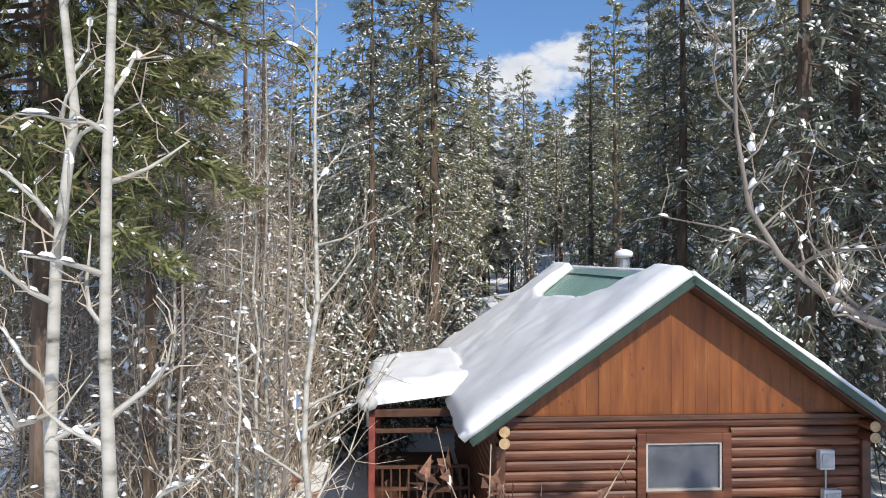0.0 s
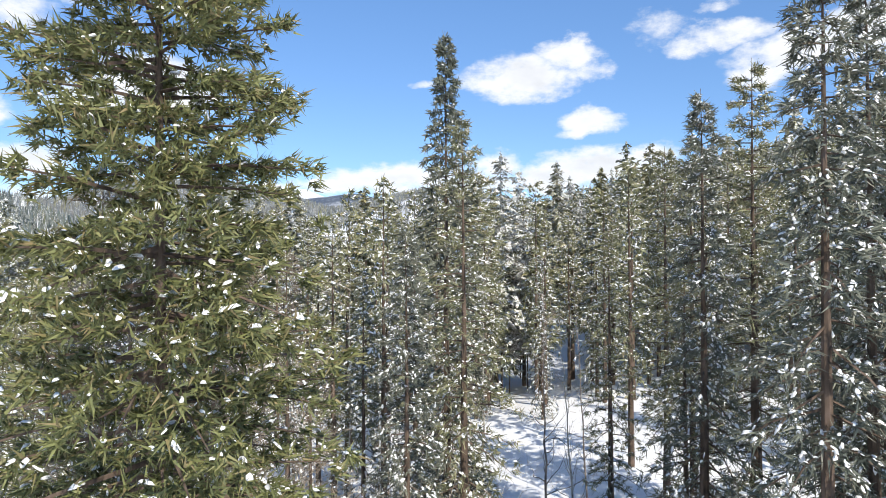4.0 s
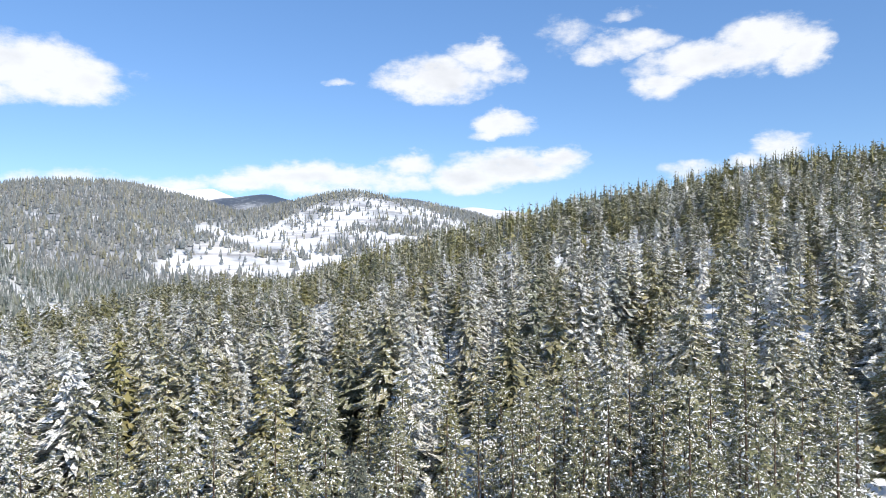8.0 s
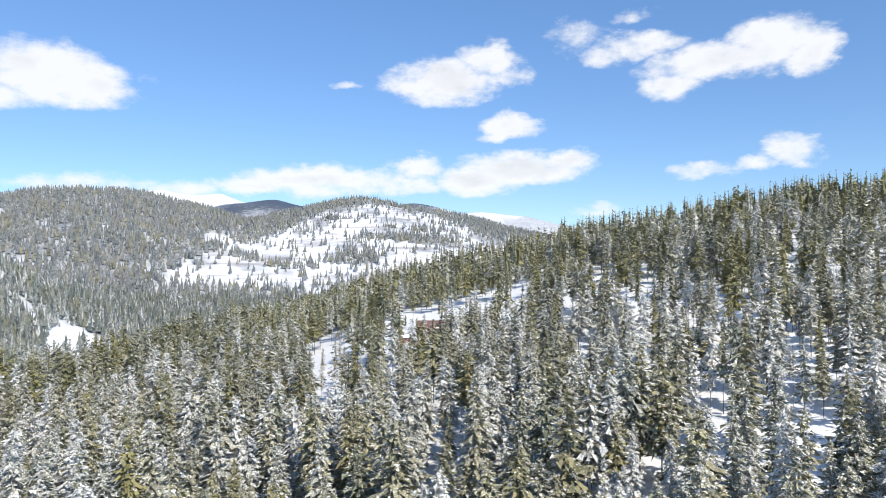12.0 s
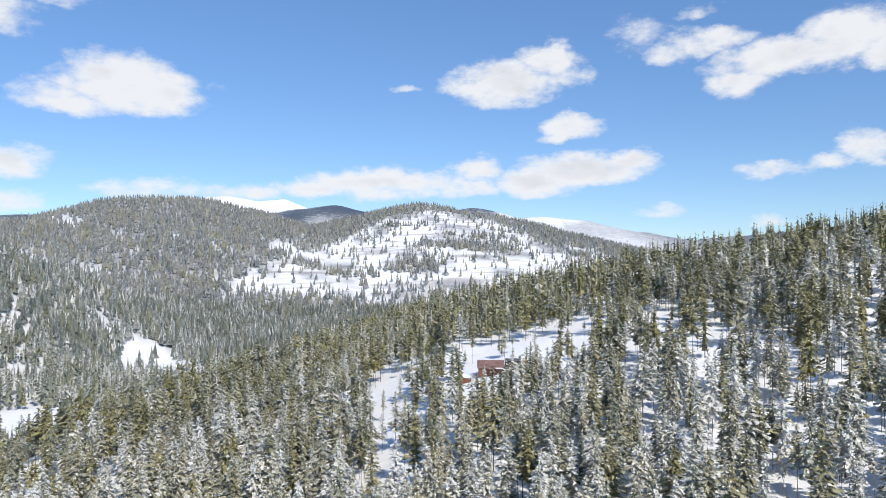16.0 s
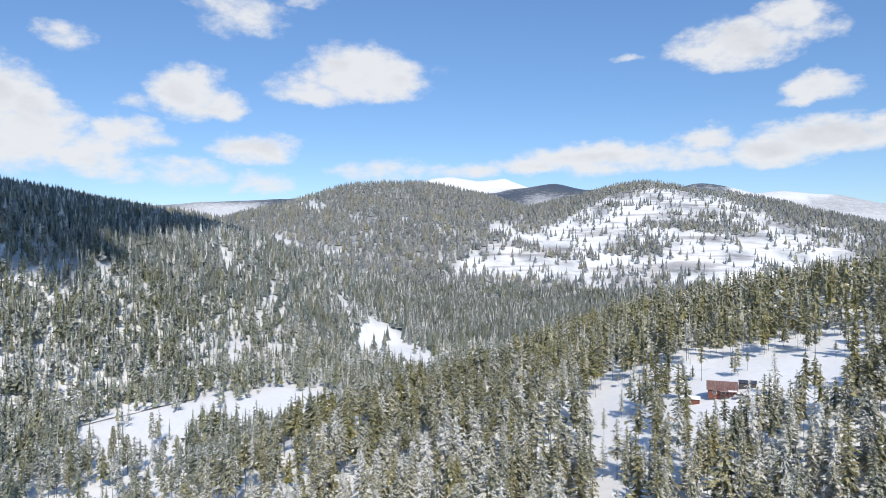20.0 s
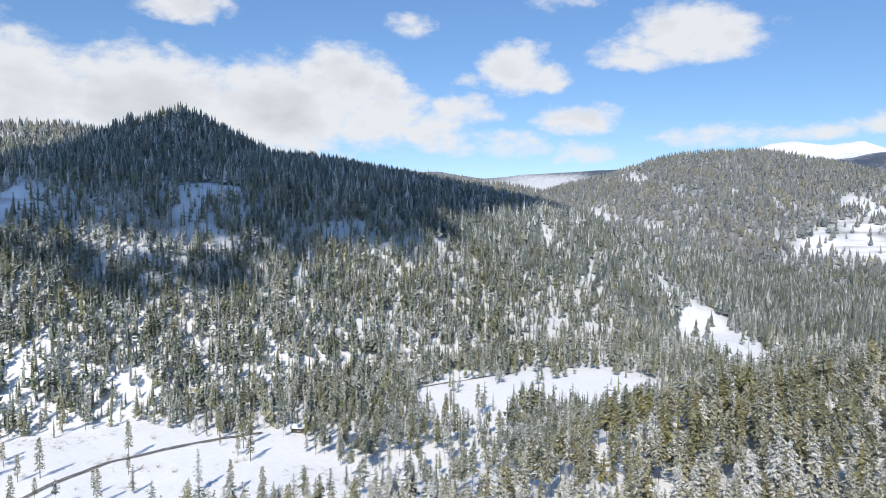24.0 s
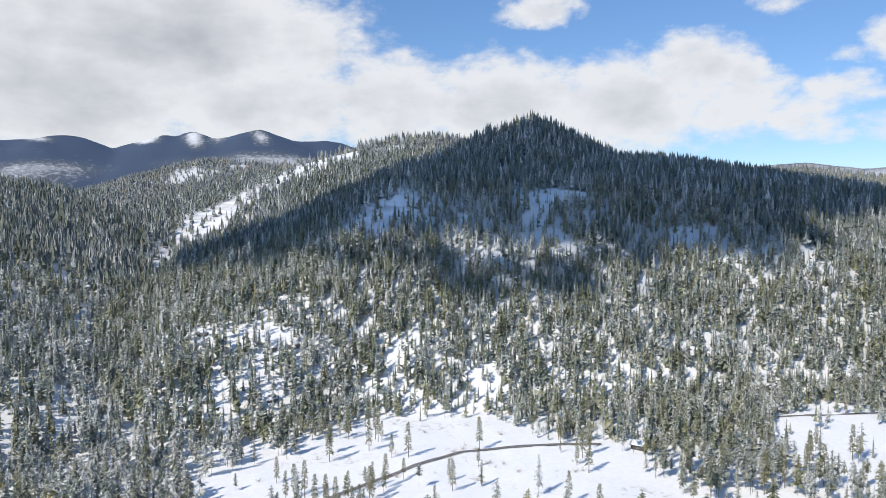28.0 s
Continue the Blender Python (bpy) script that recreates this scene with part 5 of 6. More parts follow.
# the big olive-green pine beside the camera's way
HERO = conifer(101, 21.0, 2.75, 0.27, 0.40, 295, 13, 26, 0.21, 0.034, 0.7, 0.3, OLIVE_M, 0.16, 0.05, 6)
plant("pine_tree", HERO, -4.25, 7.4, "large olive-green pine with clumps of snow on its boughs", "pine", "trees round the cabin")
TALL_SPRUCE = conifer(102, 21.8, 2.5, 0.05, 0.8, 210, 8, 7, 0.34, 0.075, 0.4, 0.75, SPRUCE_M, 0.19, 0.08)
plant("spruce_tree", TALL_SPRUCE, -0.8, 25.0, "tall narrow spruce with a pointed snowy top", "spruce", "trees round the cabin")
PINES = [conifer(110 + i, 16.0, 1.85, 0.2 + 0.05 * i, 0.55, 92, 7, 12, 0.28, 0.038, 0.95, 0.5, PINE_M, None, 0.056, 5) for i in range(4)]
SPRUCES = [conifer(120 + i, 15.0, 2.1, 0.05 + 0.05 * i, 0.78, 112, 8, 12, 0.28, 0.038, 1.0, 0.8, SPRUCE_M, None, 0.06, 5) for i in range(3)]
PINES_BACK = [conifer(140 + i, 16.0, 1.85, 0.2 + 0.05 * i, 0.55, 66, 5, 4, 0.45, 0.12, 0.95, 0.5, PINE_M, None, 0.11, 5, 1.6) for i in range(3)]
SPRUCES_BACK = [conifer(150 + i, 15.0, 2.1, 0.05 + 0.05 * i, 0.78, 70, 5, 4, 0.45, 0.12, 1.0, 0.8, SPRUCE_M, None, 0.14, 5, 1.6) for i in range(2)]
DRY = needles("dead_brown_needles", (0.12, 0.09, 0.06), (0.25, 0.20, 0.145), (0.3, 0.25, 0.19))
BROWN = conifer(130, 14.0, 1.9, 0.06, 0.5, 120, 7, 6, 0.28, 0.032, 0.45, 0.35, [BARK, DRY, SNOW_LUMP], None, 0.055, 5, 2.5)
BROWN2 = conifer(131, 13.0, 1.7, 0.05, 0.45, 110, 6, 5, 0.30, 0.03, 0.5, 0.3, [BARK, DRY, SNOW_LUMP], None, 0.06, 5, 2.5)
plant("pine_tree", PINES[1], -0.25, 20.6, "lodgepole pine with snow-flecked crown behind the cabin", "pine", "trees round the cabin", 1.0, 1.12)
plant("spruce_tree", SPRUCES[0], -1.9, 18.5, "slim spruce hung with snow beside the clearing", "spruce", "trees round the cabin", 2.0, 0.97)
plant("spruce_tree", SPRUCES[1], 7.0, 20.4, "dark snow-loaded spruce behind the cabin's corner", "spruce", "trees round the cabin", 0.4, 1.22)
plant("pine_tree", PINES[0], 9.1, 21.5, "dark pine close behind the cabin", "pine", "trees round the cabin", 2.4, 1.2)
plant("spruce_tree", SPRUCES[2], 7.5, 14.4, "tall snow-laden spruce beside the cabin", "spruce", "trees round the cabin", 4.0, 1.42)
plant("spruce_tree", SPRUCES[0], 9.2, 15.5, "big dark spruce hung with snow beside the cabin", "spruce", "trees round the cabin", 1.0, 1.35)
plant("pine_tree", BROWN, -4.6, 12.2, "half-bare brown conifer with thin grey boughs", "conifer", "trees round the cabin", 1.3, 0.98)
for i, (u, v, sc) in enumerate(((-6.0, 9.2, 1.0), (-7.4, 12.5, 1.1), (-3.9, 9.3, 0.8), (-6.0, 14.5, 1.0), (-3.9, 15.0, 0.9), (-5.0, 17.5, 1.0), (-8.5, 16.0, 1.15), (-4.8, 6.4, 0.62))):
    plant("dead_conifer", (BROWN2, BROWN)[i % 2], u, v, "half-dead grey-brown conifer with thin snow-flecked boughs", "conifer", "trees round the cabin", 0.7 + i, sc)
for u, v, k, sc in ((10.6, 12.6, 0, 1.25), (12.4, 15.0, 1, 1.3), (11.4, 18.4, 2, 1.2), (9.4, 11.0, 2, 0.8), (13.8, 19.0, 0, 1.2)):
    plant("spruce_tree", SPRUCES[k], u, v, "dark shaded spruce loaded with snow", "spruce", "trees round the cabin", u, sc)
g5 = np.random.default_rng(55)
FIXED = [(-4.25, 7.4), (-0.8, 25.0), (-0.25, 20.6), (-1.9, 18.5), (7.0, 20.4), (9.1, 21.5), (7.5, 14.4), (9.2, 15.5), (-4.6, 12.2), (-6.0, 9.2), (-7.2, 12.5)]
placed = list(FIXED)
kinds = 0
for _ in range(2600):
    if kinds >= 160:
        break
    r = 12 + 52 * math.sqrt(g5.random())
    a = radians(-38 + 76 * g5.random())
    u, v = r * math.sin(a), r * math.cos(a)
    if -2.5 < u < 8.3 and 6 < v < 20.5:
        continue
    if v < 34 and -8 < u < 3 and g5.random() < 0.4:
        continue
    lane = 2.0 + (v - 19) * 0.125          # the snowy lane that leads on behind the cabin
    if 18 < v < 46 and abs(u - lane) < 2.8:
        continue
    if -7 < u < 0.5 and v < 24:
        continue
    gap = 1.5 if v < 24 else 1.9
    if any((u - a_) ** 2 + (v - b_) ** 2 < gap * gap for a_, b_ in placed):
        continue
    placed.append((u, v))
    kinds += 1
    if g5.random() < 0.34:
        plant("spruce_tree", (SPRUCES[int(g5.integers(0, 3))] if v < 30 else SPRUCES_BACK[int(g5.integers(0, 2))]), u, v, "snow-laden spruce in the woods round the cabin", "spruce", "trees round the cabin", g5.random() * 6.28, 0.55 + 0.6 * g5.random())
    else:
        plant("pine_tree", (PINES[int(g5.integers(0, 4))] if v < 30 else PINES_BACK[int(g5.integers(0, 3))]), u, v, "snow-flecked lodgepole pine in the woods round the cabin", "pine", "trees round the cabin", g5.random() * 6.28, (0.75 if v < 30 else 0.84) + 0.3 * g5.random())

# pines beside the yard, towards the sun: their tops shade the log wall
for x, y, k, sc in ((7.1, 1.1, 0, 0.82), (9.2, 1.7, 2, 0.8), (11.6, 2.4, 1, 0.9), (12.6, 0.6, 3, 1.0)):
    tree_thing("pine_tree", PINES[k], Matrix.Translation((x, y, float(ground_height(x, y)) - 0.05)) @ Matrix.Rotation(x, 4, "Z") @ Matrix.Scale(sc, 4), "lodgepole pine at the yard's sunny side", "pine", "trees round the cabin")

# young spruces buried in snow along the lane
SAPLING = [conifer(160 + i, 4.6, 1.15, 0.03, 0.7, 60, 5, 6, 0.22, 0.05, 1.0, 0.9, SPRUCE_M, None, 0.1, 5) for i in range(2)]
for i in range(30):
    u, v = -4.2 + 5.0 * g5.random(), 17.5 + 10 * g5.random()
    if u > -0.4 and v < 20:
        u -= 2.0
    plant("young_spruce", SAPLING[i % 2], u, v, "young spruce bowed under thick fresh snow", "spruce", "young spruces", g5.random() * 6.28, 0.5 + 0.7 * g5.random())

# bare aspens
def straight(h, lx=0.0, ly=0.0):
    return [(0, 0, -0.4), (lx * 0.4, ly * 0.3, h * 0.4), (lx, ly, h)]


ASPEN = [bare_tree(201, straight(9.5, 0.25), 0.074, 34, 1.1, 5, ASPEN_BARK, TWIG, 0.85, 0.12, 0.032), bare_tree(202, straight(8.8, 0.05), 0.06, 32, 1.0, 5, ASPEN_BARK, TWIG, 0.85, 0.12, 0.03)]
plant("aspen_tree", ASPEN[0], -2.35, 4.0, "bare aspen with pale bark and snow on its limbs", "aspen", "bare aspens", 0.3, names=BARE_PARTS)
plant("aspen_tree", ASPEN[1], -1.44, 2.95, "thin bare aspen with pale knotted bark", "aspen", "bare aspens", 1.3, names=BARE_PARTS)
ASPEN_MID = [bare_tree(210 + i, straight(8.5 + i, 0.4 * (i - 1.5)), 0.05, 24, 1.5, 7, DEADWOOD if i % 2 else ASPEN_BARK, TWIG, 0.6, 0.15, 0.05) for i in range(4)]
plant("aspen_tree", ASPEN_MID[2], -1.5, 7.4, "slender bare aspen before the porch", "aspen", "bare aspens", 0.5, 1.0, BARE_PARTS)
for i in range(44):
    u, v = -7.0 + 5.0 * g5.random(), 8.5 + 13 * g5.random()
    if u > -0.22 * v and v < 19:
        u -= 2.4
    plant("aspen_tree", ASPEN_MID[i % 4], u, v, "grey leafless aspen sapling in the thicket", "aspen", "bare aspens", g5.random() * 6.28, 0.55 + 0.5 * g5.random(), BARE_PARTS)
for i in range(14):
    u, v = -8 + 14 * g5.random(), 26 + 22 * g5.random()
    plant("aspen_tree", ASPEN_MID[i % 4], u, v, "pale bare aspen among the pines", "aspen", "bare aspens", g5.random() * 6.28, 1.0 + 0.4 * g5.random(), BARE_PARTS)
# the crooked aspen that leans across the gable's end
LEAN = bare_tree(230, [(3.5, -0.3, -0.4), (3.2, -0.2, 2.4), (2.5, -0.1, 4.0), (1.5, 0, 4.42), (0.85, 0, 4.62), (0.25, 0, 5.15), (0.0, 0, 5.9), (-0.05, 0, 8.0), (0.1, 0.1, 11.0)], 0.06, 26, 1.5, 5, DEADWOOD, TWIG, 0.8, 0.3, 0.045)
plant("aspen_tree", LEAN, 2.55, 6.0, "crooked grey aspen with a snow-covered bent stem", "aspen", "bare aspens", 0.0, names=BARE_PARTS)


# brown-leaved shrub at the cabin's corner
def shrub(seed, h, stems, leaves, leafmat):
    g = np.random.default_rng(seed)
    st, lf, wh = [], [], []
    for i in range(stems):
        a, ln = g.random() * 6.28, h * (0.6 + 0.5 * g.random())
        d = np.array([math.cos(a) * 0.6, math.sin(a) * 0.6, 1.0])
        pts = [np.array([0.1 * math.cos(a), 0.1 * math.sin(a), -0.1])]
        for j in range(4):
            d = d + g.normal(0, 0.28, 3)
            pts.append(pts[-1] + d / np.linalg.norm(d) * ln / 4)
        pts = np.array(pts)
        st.append(tube(pts, np.linspace(0.014, 0.004, 5), 3))
        for j in range(leaves):
            s = g.integers(1, 4)
            c = pts[s] + (pts[s + 1] - pts[s]) * g.random() + g.normal(0, 0.05, 3)
            lf.append(c + g.normal(0, 0.05, (3, 3)))
        if g.random() < 0.4:
            wh.append(lumps(g, pts[2:4] + [0, 0, 0.02], pts[3:5] - pts[2:4], np.full((2, 1), 0.05)))
    return [tri_mesh("stems", np.concatenate(st), TWIG), tri_mesh("leaves", np.array(lf), leafmat), tri_mesh("snow_load", np.concatenate(wh), SNOW_LUMP, True)]


def thicket(seed, h, stems, twigs):
    """A tall clump of bare willow: many thin stems, fine side twigs, snow lodged in the forks."""
    g = np.random.default_rng(seed)
    st, tw, wh = [], [], []
    for i in range(stems):
        a, ln = g.random() * 6.28, h * (0.55 + 0.5 * g.random())
        d = np.array([math.cos(a) * 0.32, math.sin(a) * 0.32, 1.0])
        pts = [np.array([0.35 * math.cos(a) * g.random(), 0.35 * math.sin(a) * g.random(), -0.1])]
        for j in range(4):
            d = d + g.normal(0, 0.13, 3)
            pts.append(pts[-1] + d / np.linalg.norm(d) * ln / 4)
        pts = np.array(pts)
        st.append(tube(pts, np.linspace(0.02, 0.005, 5), 3))
        j = g.integers(1, 4, twigs)
        b0 = pts[j] + (pts[j + 1] - pts[j]) * g.random((twigs, 1))
        e = g.normal(0, 0.38, (twigs, 3)) + np.array([0, 0, 0.4])
        w = np.cross(e, g.normal(0, 1, (twigs, 3)))
        w /= np.linalg.norm(w, axis=1, keepdims=True) + 1e-9
        tw.append(np.stack([b0 - w * 0.008, b0 + w * 0.008, b0 + e], 1))
        k = g.random(twigs) < 0.45
        if k.any():
            wh.append(lumps(g, b0[k] + e[k] * 0.3, e[k] * [1, 1, 0.3], np.full((k.sum(), 1), 0.06), 4))
    return [tri_mesh("stems", np.concatenate(st), TWIG), tri_mesh("twigs", np.concatenate(tw), TWIG), tri_mesh("snow_load", np.concatenate(wh), SNOW_LUMP, True)]


THICKET = [thicket(320 + i, 5.0 + i, 22, 14) for i in range(3)]
for i in range(42):
    u, v = -7.0 + 6.2 * g5.random(), 10.0 + 13 * g5.random()
    if u > -0.17 * v and v < 18.5:
        u -= 2.4
    plant("willow_thicket", THICKET[i % 3], u, v, "tall clump of bare pale willow stems with lodged snow", "shrub", "willow thicket", g5.random() * 6.28, 0.65 + 0.5 * g5.random(), ("stem_clump", "twig_spray", "snow_load"))
DRY_LEAF = simple("dry_leaves", [(0.20, 0.09, 0.05), (0.36, 0.20, 0.13)], 20.0, 0.8, bump=0, island=0.35)
SHRUB = [shrub(301, 1.9, 22, 34, DRY_LEAF), shrub(302, 1.4, 14, 5, DRY_LEAF), shrub(303, 1.1, 22, 2, TWIG)]
plant("shrub", SHRUB[0], 0.5, 8.7, "shrub with withered reddish-brown leaves and snow", "shrub", "", 0.0, 1.7, SHRUB_PARTS)
plant("shrub", SHRUB[1], -0.15, 8.6, "half-bare brown shrub at the cabin corner", "shrub", "", 1.0, 1.5, SHRUB_PARTS)
for i, (u, v) in enumerate(((-1.0, 9.5), (-2.2, 10.5), (3.0, 8.6), (4.6, 8.9), (-3.4, 9.0), (-4.4, 8.2), (-2.8, 13.0), (-3.8, 15.0), (-1.9, 16.5))):
    plant("shrub", SHRUB[2], u, v, "leafless twiggy shrub in the snow", "shrub", "leafless shrubs", i * 1.1, 1.1 + 0.5 * ((i * 7) % 5) / 5, SHRUB_PARTS)

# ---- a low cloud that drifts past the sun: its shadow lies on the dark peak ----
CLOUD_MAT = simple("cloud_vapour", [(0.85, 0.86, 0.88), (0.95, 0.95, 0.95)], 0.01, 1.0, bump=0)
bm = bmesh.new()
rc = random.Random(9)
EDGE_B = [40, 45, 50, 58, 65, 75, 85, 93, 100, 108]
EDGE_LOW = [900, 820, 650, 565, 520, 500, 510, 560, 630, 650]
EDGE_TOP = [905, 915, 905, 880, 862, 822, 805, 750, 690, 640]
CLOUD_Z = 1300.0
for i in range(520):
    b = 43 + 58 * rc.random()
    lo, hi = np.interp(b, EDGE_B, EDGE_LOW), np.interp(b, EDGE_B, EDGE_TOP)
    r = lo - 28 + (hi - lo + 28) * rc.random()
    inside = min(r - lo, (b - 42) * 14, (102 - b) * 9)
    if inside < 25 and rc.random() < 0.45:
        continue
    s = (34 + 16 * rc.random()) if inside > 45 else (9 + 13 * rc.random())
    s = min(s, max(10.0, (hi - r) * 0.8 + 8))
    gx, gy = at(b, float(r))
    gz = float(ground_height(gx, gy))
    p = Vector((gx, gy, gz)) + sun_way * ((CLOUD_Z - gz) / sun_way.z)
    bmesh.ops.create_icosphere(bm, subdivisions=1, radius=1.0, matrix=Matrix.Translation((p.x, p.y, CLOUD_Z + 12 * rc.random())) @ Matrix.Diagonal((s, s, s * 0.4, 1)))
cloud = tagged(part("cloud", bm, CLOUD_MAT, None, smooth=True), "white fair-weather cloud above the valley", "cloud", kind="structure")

# ---- valley road ----
ROAD = simple("wet_gravel_road", [(0.10, 0.095, 0.09), (0.19, 0.18, 0.17), (0.45, 0.45, 0.46)], 0.8, 0.75, bump=0.4, dist=0.03, lo=0.35, hi=0.75)


def ribbon(name, stops, half, lift, mat, label):
    """A road laid over the ground through bearings and distances."""
    pts = []
    for (a0, r0), (a1, r1) in zip(stops[:-1], stops[1:]):
        for k in range(10):
            pts.append(at(a0 + (a1 - a0) * k / 10, r0 + (r1 - r0) * k / 10))
    pts = np.array(pts)
    d = np.gradient(pts, axis=0)
    d /= np.linalg.norm(d, axis=1, keepdims=True)
    nrm = np.stack([-d[:, 1], d[:, 0]], -1)
    rows = []
    for s in (-1.0, -0.5, 0.0, 0.5, 1.0):
        p = pts + nrm * half * s
        rows.append(np.column_stack([p, ground_height(p[:, 0], p[:, 1]) + lift - 0.04 * abs(s)]))
    v = np.stack(rows, 1)
    n = len(pts)
    t = []
    for i in range(n - 1):
        for k in range(4):
            a, b = i * 5 + k, (i + 1) * 5 + k
            t += [(a, a + 1, b + 1), (a, b + 1, b)]
    return tagged(new(name, raw_mesh(name, v.reshape(-1, 3), np.array(t), [mat], smooth=True)), label, "road", kind="structure")


road = ribbon("road", [(93, 255), (83.7, 296), (78.2, 322), (72, 334), (66.5, 342)], 1.3, 0.35, ROAD, "narrow dark road across the snowy meadow")
field_road = ribbon("road", [(55.5, 408), (52, 428), (48.5, 446), (46, 462)], 1.1, 0.35, ROAD, "dark track along the edge of a snowy field")

# ---- small buildings ----
RED_ROOF = simple("faded_red_metal_roof", [(0.28, 0.15, 0.13), (0.38, 0.235, 0.21), (0.48, 0.34, 0.31)], 0.9, 0.5, 0.1, bump=0.1, stretch=(4, 1, 1))
RED_WALL = simple("brown_red_timber", [(0.14, 0.05, 0.035), (0.22, 0.085, 0.06)], 1.5, 0.7, bump=0.3)
DARK_WALL = simple("weathered_dark_timber", [(0.05, 0.045, 0.04), (0.11, 0.095, 0.085)], 2.0, 0.85, bump=0.4, stretch=(1, 1, 4))


def small_house(name, label, category, m, w, l, h, rise, wall_mat, roof_mat, windows, snow, over=0.5):
    """A gabled building, its ridge along x."""
    house = tagged(new(name), label, category)
    house.matrix_world = m
    for b6 in ((-l / 2, l / 2, -w / 2, -w / 2 + 0.15), (-l / 2, l / 2, w / 2 - 0.15, w / 2), (-l / 2, -l / 2 + 0.15, -w / 2 + 0.15, w / 2 - 0.15), (l / 2 - 0.15, l / 2, -w / 2 + 0.15, w / 2 - 0.15)):
        bm = bmesh.new()
        box(bm, *b6, -0.8, h)
        part("wall", bm, wall_mat, house)
    for sx in (-1, 1):
        bm = bmesh.new()
        vs = [bm.verts.new((sx * (l / 2 - 0.08), y, z)) for y, z in ((-w / 2, h), (w / 2, h), (0, h + rise - 0.1))]
        bm.faces.new(vs)
        bmesh.ops.solidify(bm, geom=bm.faces[:], thickness=0.12)
        part("gable", bm, wall_mat, house)
    k = (w / 2 + over) / (w / 2)
    for sy in (-1, 1):
        bm = bmesh.new()
        lo = h + rise - rise * k
        vs = [bm.verts.new(p) for p in ((-l / 2 - over, 0, h + rise), (l / 2 + over, 0, h + rise), (l / 2 + over, sy * (w / 2 + over), lo), (-l / 2 - over, sy * (w / 2 + over), lo))]
        bm.faces.new(vs)
        bmesh.ops.solidify(bm, geom=bm.faces[:], thickness=0.12)
        bmesh.ops.recalc_face_normals(bm, faces=bm.faces)
        part("roof_slope", bm, roof_mat, house)
    for (x, z, ww, hh) in windows:
        wn = new("window")
        wn.parent = house
        bm = bmesh.new()
        box(bm, x - ww / 2 - 0.1, x + ww / 2 + 0.1, -w / 2 - 0.06, -w / 2 - 0.004, z - 0.1, z + hh + 0.1)
        part("frame", bm, PALE_PLASTIC, wn)
        bm = bmesh.new()
        box(bm, x - ww / 2, x + ww / 2, -w / 2 - 0.09, -w / 2 - 0.062, z, z + hh)
        part("pane", bm, GLASS, wn)
    if snow:
        bm = bmesh.new()
        for sy in (-1, 1):
            lo = h + rise - rise * k
            n = 8
            g = [[bm.verts.new((-l / 2 - over + (l + 2 * over) * i / n, sy * (w / 2 + over) * j / 4, h + rise + (lo - h - rise) * j / 4 + 0.02 + snow * (1.0 if 0 < i < n and j < 4 else 0.4) * (0.85 + 0.3 * noise.noise((i * 0.5, j * 0.7, sy))))) for j in range(5)] for i in range(n + 1)]
            for i in range(n):
                for j in range(4):
                    bm.faces.new((g[i][j], g[i + 1][j], g[i + 1][j + 1], g[i][j + 1]))
        bmesh.ops.recalc_face_normals(bm, faces=bm.faces)
        part("roof_snow", bm, SNOW, house, "snow on the roof", smooth=True)
    return house


def on_ground(bearing_deg, r, turn, sink=0.0):
    x, y = at(bearing_deg, r)
    return pose(x, y, float(ground_height(x, y)) - sink, 0, 0, turn)


red_house = small_house("red_cabin", "red-roofed timber cabin in a snowy clearing", "cabin", on_ground(4.9, 262, 6), 6.6, 9.2, 2.6, 2.3, RED_WALL, RED_ROOF, ((-2.4, 0.9, 1.1, 1.1), (0.4, 0.9, 1.1, 1.1), (2.8, 0.9, 1.0, 1.1)), 0)
PORCH_M = on_ground(4.9, 262, 6)
for x in (-0.6, 1.3, 3.2, 4.5):
    bm = bmesh.new()
    box(bm, x - 0.07, x + 0.07, -5.0, -4.86, -0.8, 2.2)
    part("porch_post", bm, RED_WALL, red_house)
bm = bmesh.new()
box(bm, -0.8, 4.7, -5.1, -3.3, 2.2, 2.32)
part("porch_roof", bm, RED_ROOF, red_house)
bm = bmesh.new()
box(bm, 1.9, 4.7, -5.08, -3.4, 2.33, 2.55, 0.06)
part("porch_snow", bm, SNOW, red_house, "patch of snow on the porch roof")
bm = bmesh.new()
box(bm, -0.8, 4.7, -5.05, -3.3, 0.0, 0.2)
part("deck", bm, DARK_WALL, red_house)
for z in (0.65, 1.05):
    bm = bmesh.new()
    box(bm, -0.7, 4.6, -5.02, -4.94, z, z + 0.1)
    part("rail", bm, RED_WALL, red_house)
small_house("woodshed", "small brown shed with a snowy roof beside the red cabin", "shed", on_ground(6.9, 258, 4), 3.0, 3.6, 1.9, 0.7, RED_WALL, DARK_WALL, (), 0.25, 0.3)
small_house("garden_shed", "low grey shed in the trees near the red cabin", "shed", on_ground(7.7, 260, 14), 2.6, 3.2, 1.8, 0.6, DARK_WALL, DARK_WALL, (), 0.25, 0.3)
small_house("store_shed", "long low shed with grey roof beside the red cabin", "shed", on_ground(3.1, 268, 6), 4.0, 5.5, 1.9, 0.6, DARK_WALL, GALV, (), 0.0, 0.3)
small_house("valley_hut", "dark timber hut with a white snow roof in the valley", "hut", on_ground(64.2, 339, 50), 4.4, 5.6, 2.4, 1.1, DARK_WALL, DARK_WALL, ((0.6, 0.8, 0.9, 0.8),), 0.4, 0.6)
small_house("slope_hut", "little hut half hidden on the wooded slope", "hut", on_ground(74, 492, 70, 0.3), 4.0, 5.0, 2.2, 1.0, DARK_WALL, DARK_WALL, (), 0.4, 0.5)


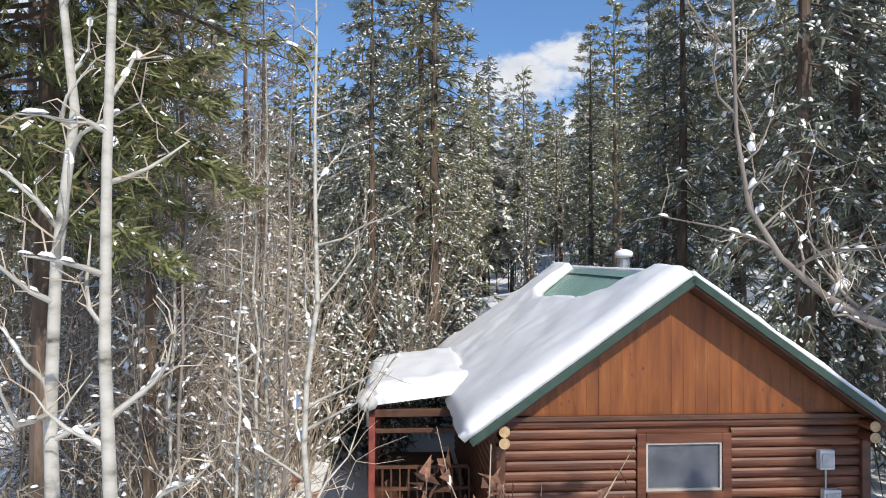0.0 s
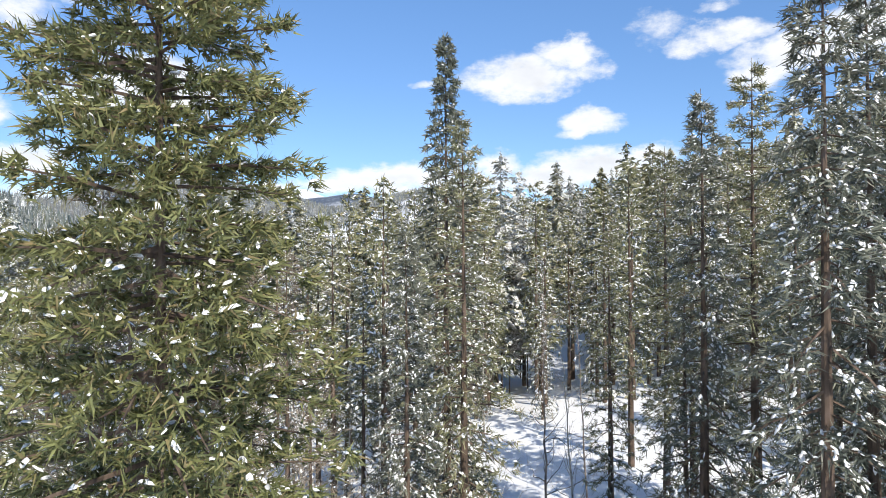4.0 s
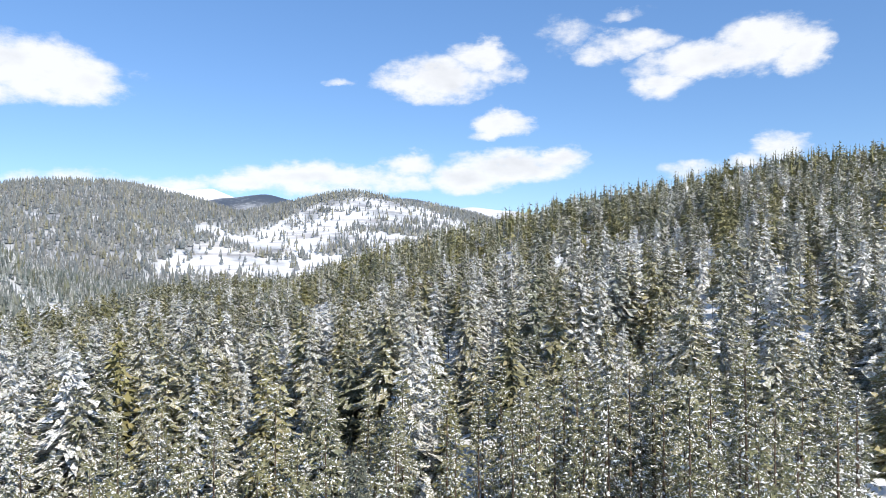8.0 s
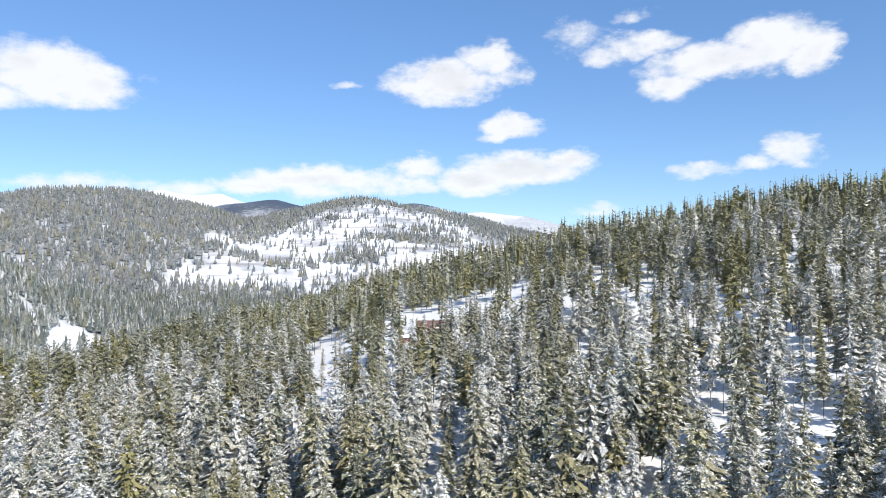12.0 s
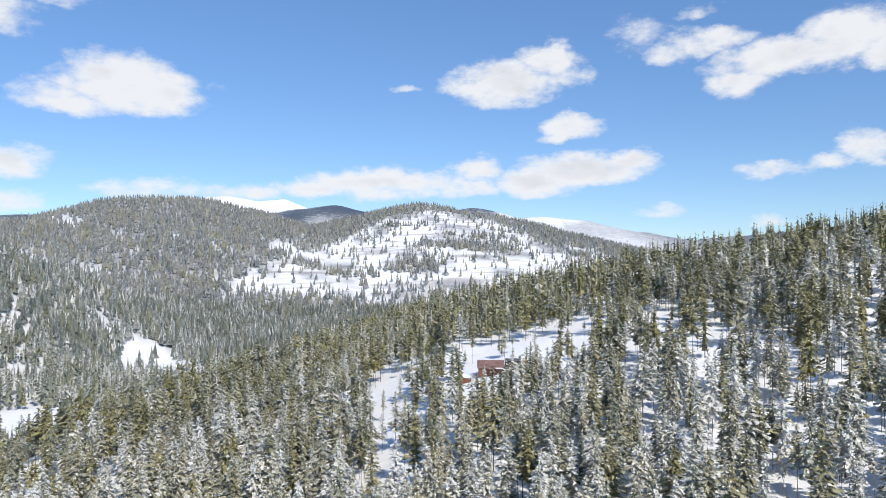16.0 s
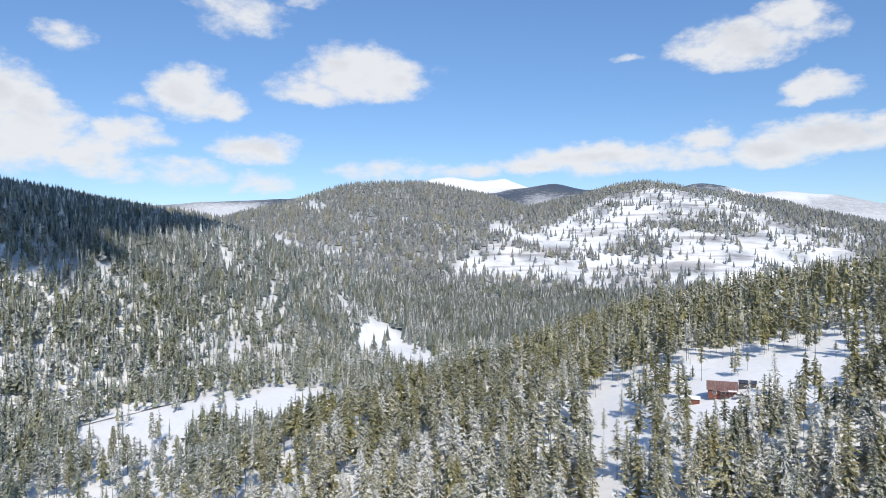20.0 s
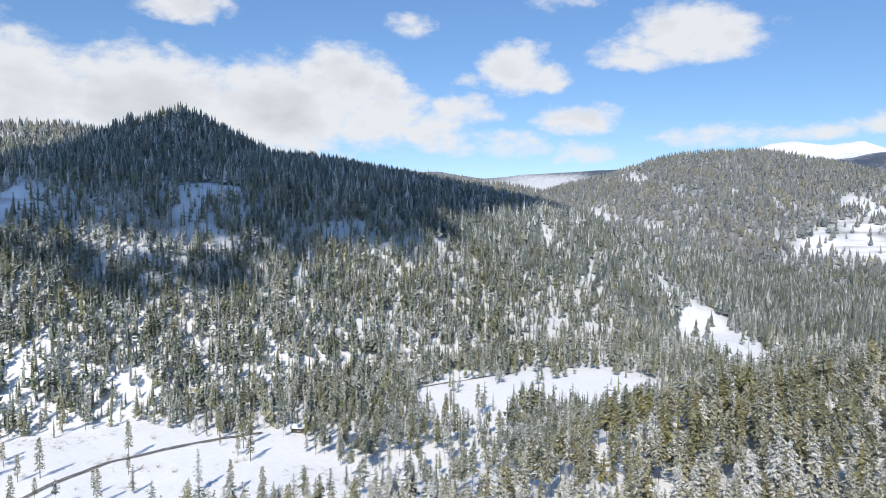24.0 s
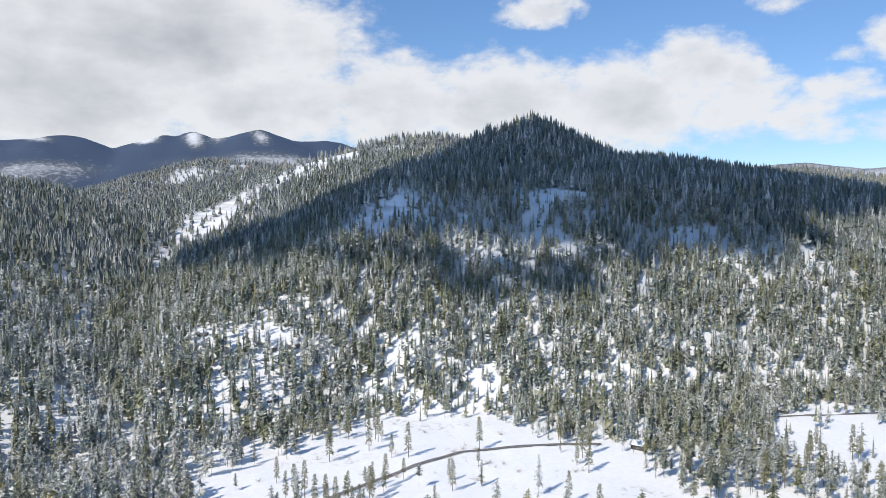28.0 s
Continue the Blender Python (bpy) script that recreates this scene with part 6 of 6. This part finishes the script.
# a snowed-in car beside the red cabin
def car(m):
    c = tagged(new("parked_car"), "pale snow-dusted car parked by the red cabin", "car")
    c.matrix_world = m
    bm = bmesh.new()
    box(bm, -2.1, 2.1, -0.85, 0.85, 0.35, 0.95, 0.12)
    part("body", bm, PALE_PLASTIC, c)
    bm = bmesh.new()
    vs = box(bm, -1.3, 1.2, -0.75, 0.75, 0.95, 1.45, 0.0)
    for v in vs:
        if v.co.z > 1.2:
            v.co.x *= 0.72
            v.co.y *= 0.85
    part("cabin", bm, GLASS, c)
    bm = bmesh.new()
    box(bm, -0.95, 0.85, -0.64, 0.64, 1.455, 1.6, 0.05)
    part("snow", bm, SNOW, c)
    for sx in (-1.3, 1.3):
        for sy in (-0.8, 0.8):
            bm = bmesh.new()
            rod(bm, (sx, sy - 0.1, 0.33), (sx, sy + 0.1, 0.33), 0.33, n=14)
            w = part("wheel", bm, DARK_WALL, c)
            bm = bmesh.new()
            rod(bm, (sx, sy - 0.11, 0.33), (sx, sy + 0.11, 0.33), 0.18, n=10)
            part("rim", bm, GALV, w)
    return c


car(on_ground(3.6, 255, 10))

# ---- single trees and bushes at the edges of the meadow ----
EDGE_PINES = [conifer(400 + i, 16.0, 1.9, 0.24 + 0.04 * i, 0.55, 48, 5, 5, 0.8, 0.2, 0.5, 0.5, PINE_M, 0.17, 0.16) for i in range(4)]
g6 = np.random.default_rng(66)
for i in range(70):
    a = 44 + 56 * g6.random()
    r = (300 + 52 * g6.random()) if i % 3 else (345 + 30 * g6.random())
    x, y = at(a, r)
    tree_thing("pine_tree", EDGE_PINES[i % 4], Matrix.Translation((x, y, float(ground_height(x, y)) - 0.1)) @ Matrix.Rotation(g6.random() * 6.28, 4, "Z") @ Matrix.Scale((0.55 + 0.6 * g6.random()) * (0.45 if i % 7 == 0 else 1.0), 4), "scattered lodgepole pine at the snowy meadow's edge", "pine", "meadow pines")
for i in range(26):
    a, r = (84.5 + 9 * g6.random(), 256 + 26 * g6.random()) if i % 3 else (62 + 36 * g6.random(), 255 + 50 * g6.random())
    x, y = at(a, r)
    tree_thing("pine_tree", EDGE_PINES[i % 4], Matrix.Translation((x, y, float(ground_height(x, y)) - 0.1)) @ Matrix.Rotation(g6.random() * 6.28, 4, "Z") @ Matrix.Scale(0.5 + 0.45 * g6.random(), 4), "young lodgepole pine in a clump on the snowy meadow", "pine", "meadow pines")
x, y = at(9.8, 246)
tree_thing("pine_tree", conifer(420, 23.0, 3.4, 0.16, 0.5, 90, 6, 6, 0.8, 0.2, 0.2, 0.4, OLIVE_M, 0.3, 0.14), Matrix.Translation((x, y, float(ground_height(x, y)) - 0.1)), "tall thick olive-green pine beside the clearing", "pine", "")
for i in range(34):
    a, r = 66 + 34 * g6.random(), 292 + 58 * g6.random()
    x, y = at(a, r)
    tree_thing("shrub", SHRUB[2], Matrix.Translation((x, y, float(ground_height(x, y)))) @ Matrix.Rotation(g6.random() * 6.28, 4, "Z") @ Matrix.Scale(1.2 + 1.6 * g6.random(), 4), "grey leafless willow bush in the meadow", "shrub", "meadow bushes", SHRUB_PARTS)
# boulders on the open slope
ROCK = simple("grey_rock", [(0.10, 0.09, 0.085), (0.22, 0.20, 0.19)], 0.8, 0.9, bump=0.6, dist=0.1)
for i in range(16):
    a, r = 92 + 10 * g6.random(), 385 + 80 * g6.random()
    x, y = at(a, r)
    b = tagged(new("boulder"), "dark boulder capped with snow on the slope", "boulder", "boulders")
    s = 1.2 + 2.2 * g6.random()
    b.matrix_world = Matrix.Translation((x, y, float(ground_height(x, y)) + 0.1 * s)) @ Matrix.Rotation(g6.random() * 6, 4, "Z")
    bm = bmesh.new()
    bmesh.ops.create_icosphere(bm, subdivisions=2, radius=1.0, matrix=Matrix.Diagonal((s * 1.4, s, s * 0.7, 1)))
    for v in bm.verts:
        v.co *= 1 + 0.25 * noise.noise(v.co * 0.8 + Vector((i * 3, 0, 0)))
    part("rock", bm, ROCK, b)
    bm = bmesh.new()
    bmesh.ops.create_icosphere(bm, subdivisions=2, radius=1.0, matrix=Matrix.Translation((0, 0, s * 0.42)) @ Matrix.Diagonal((s * 1.15, s * 0.85, s * 0.42, 1)))
    part("snow_cap", bm, SNOW, b, smooth=True)
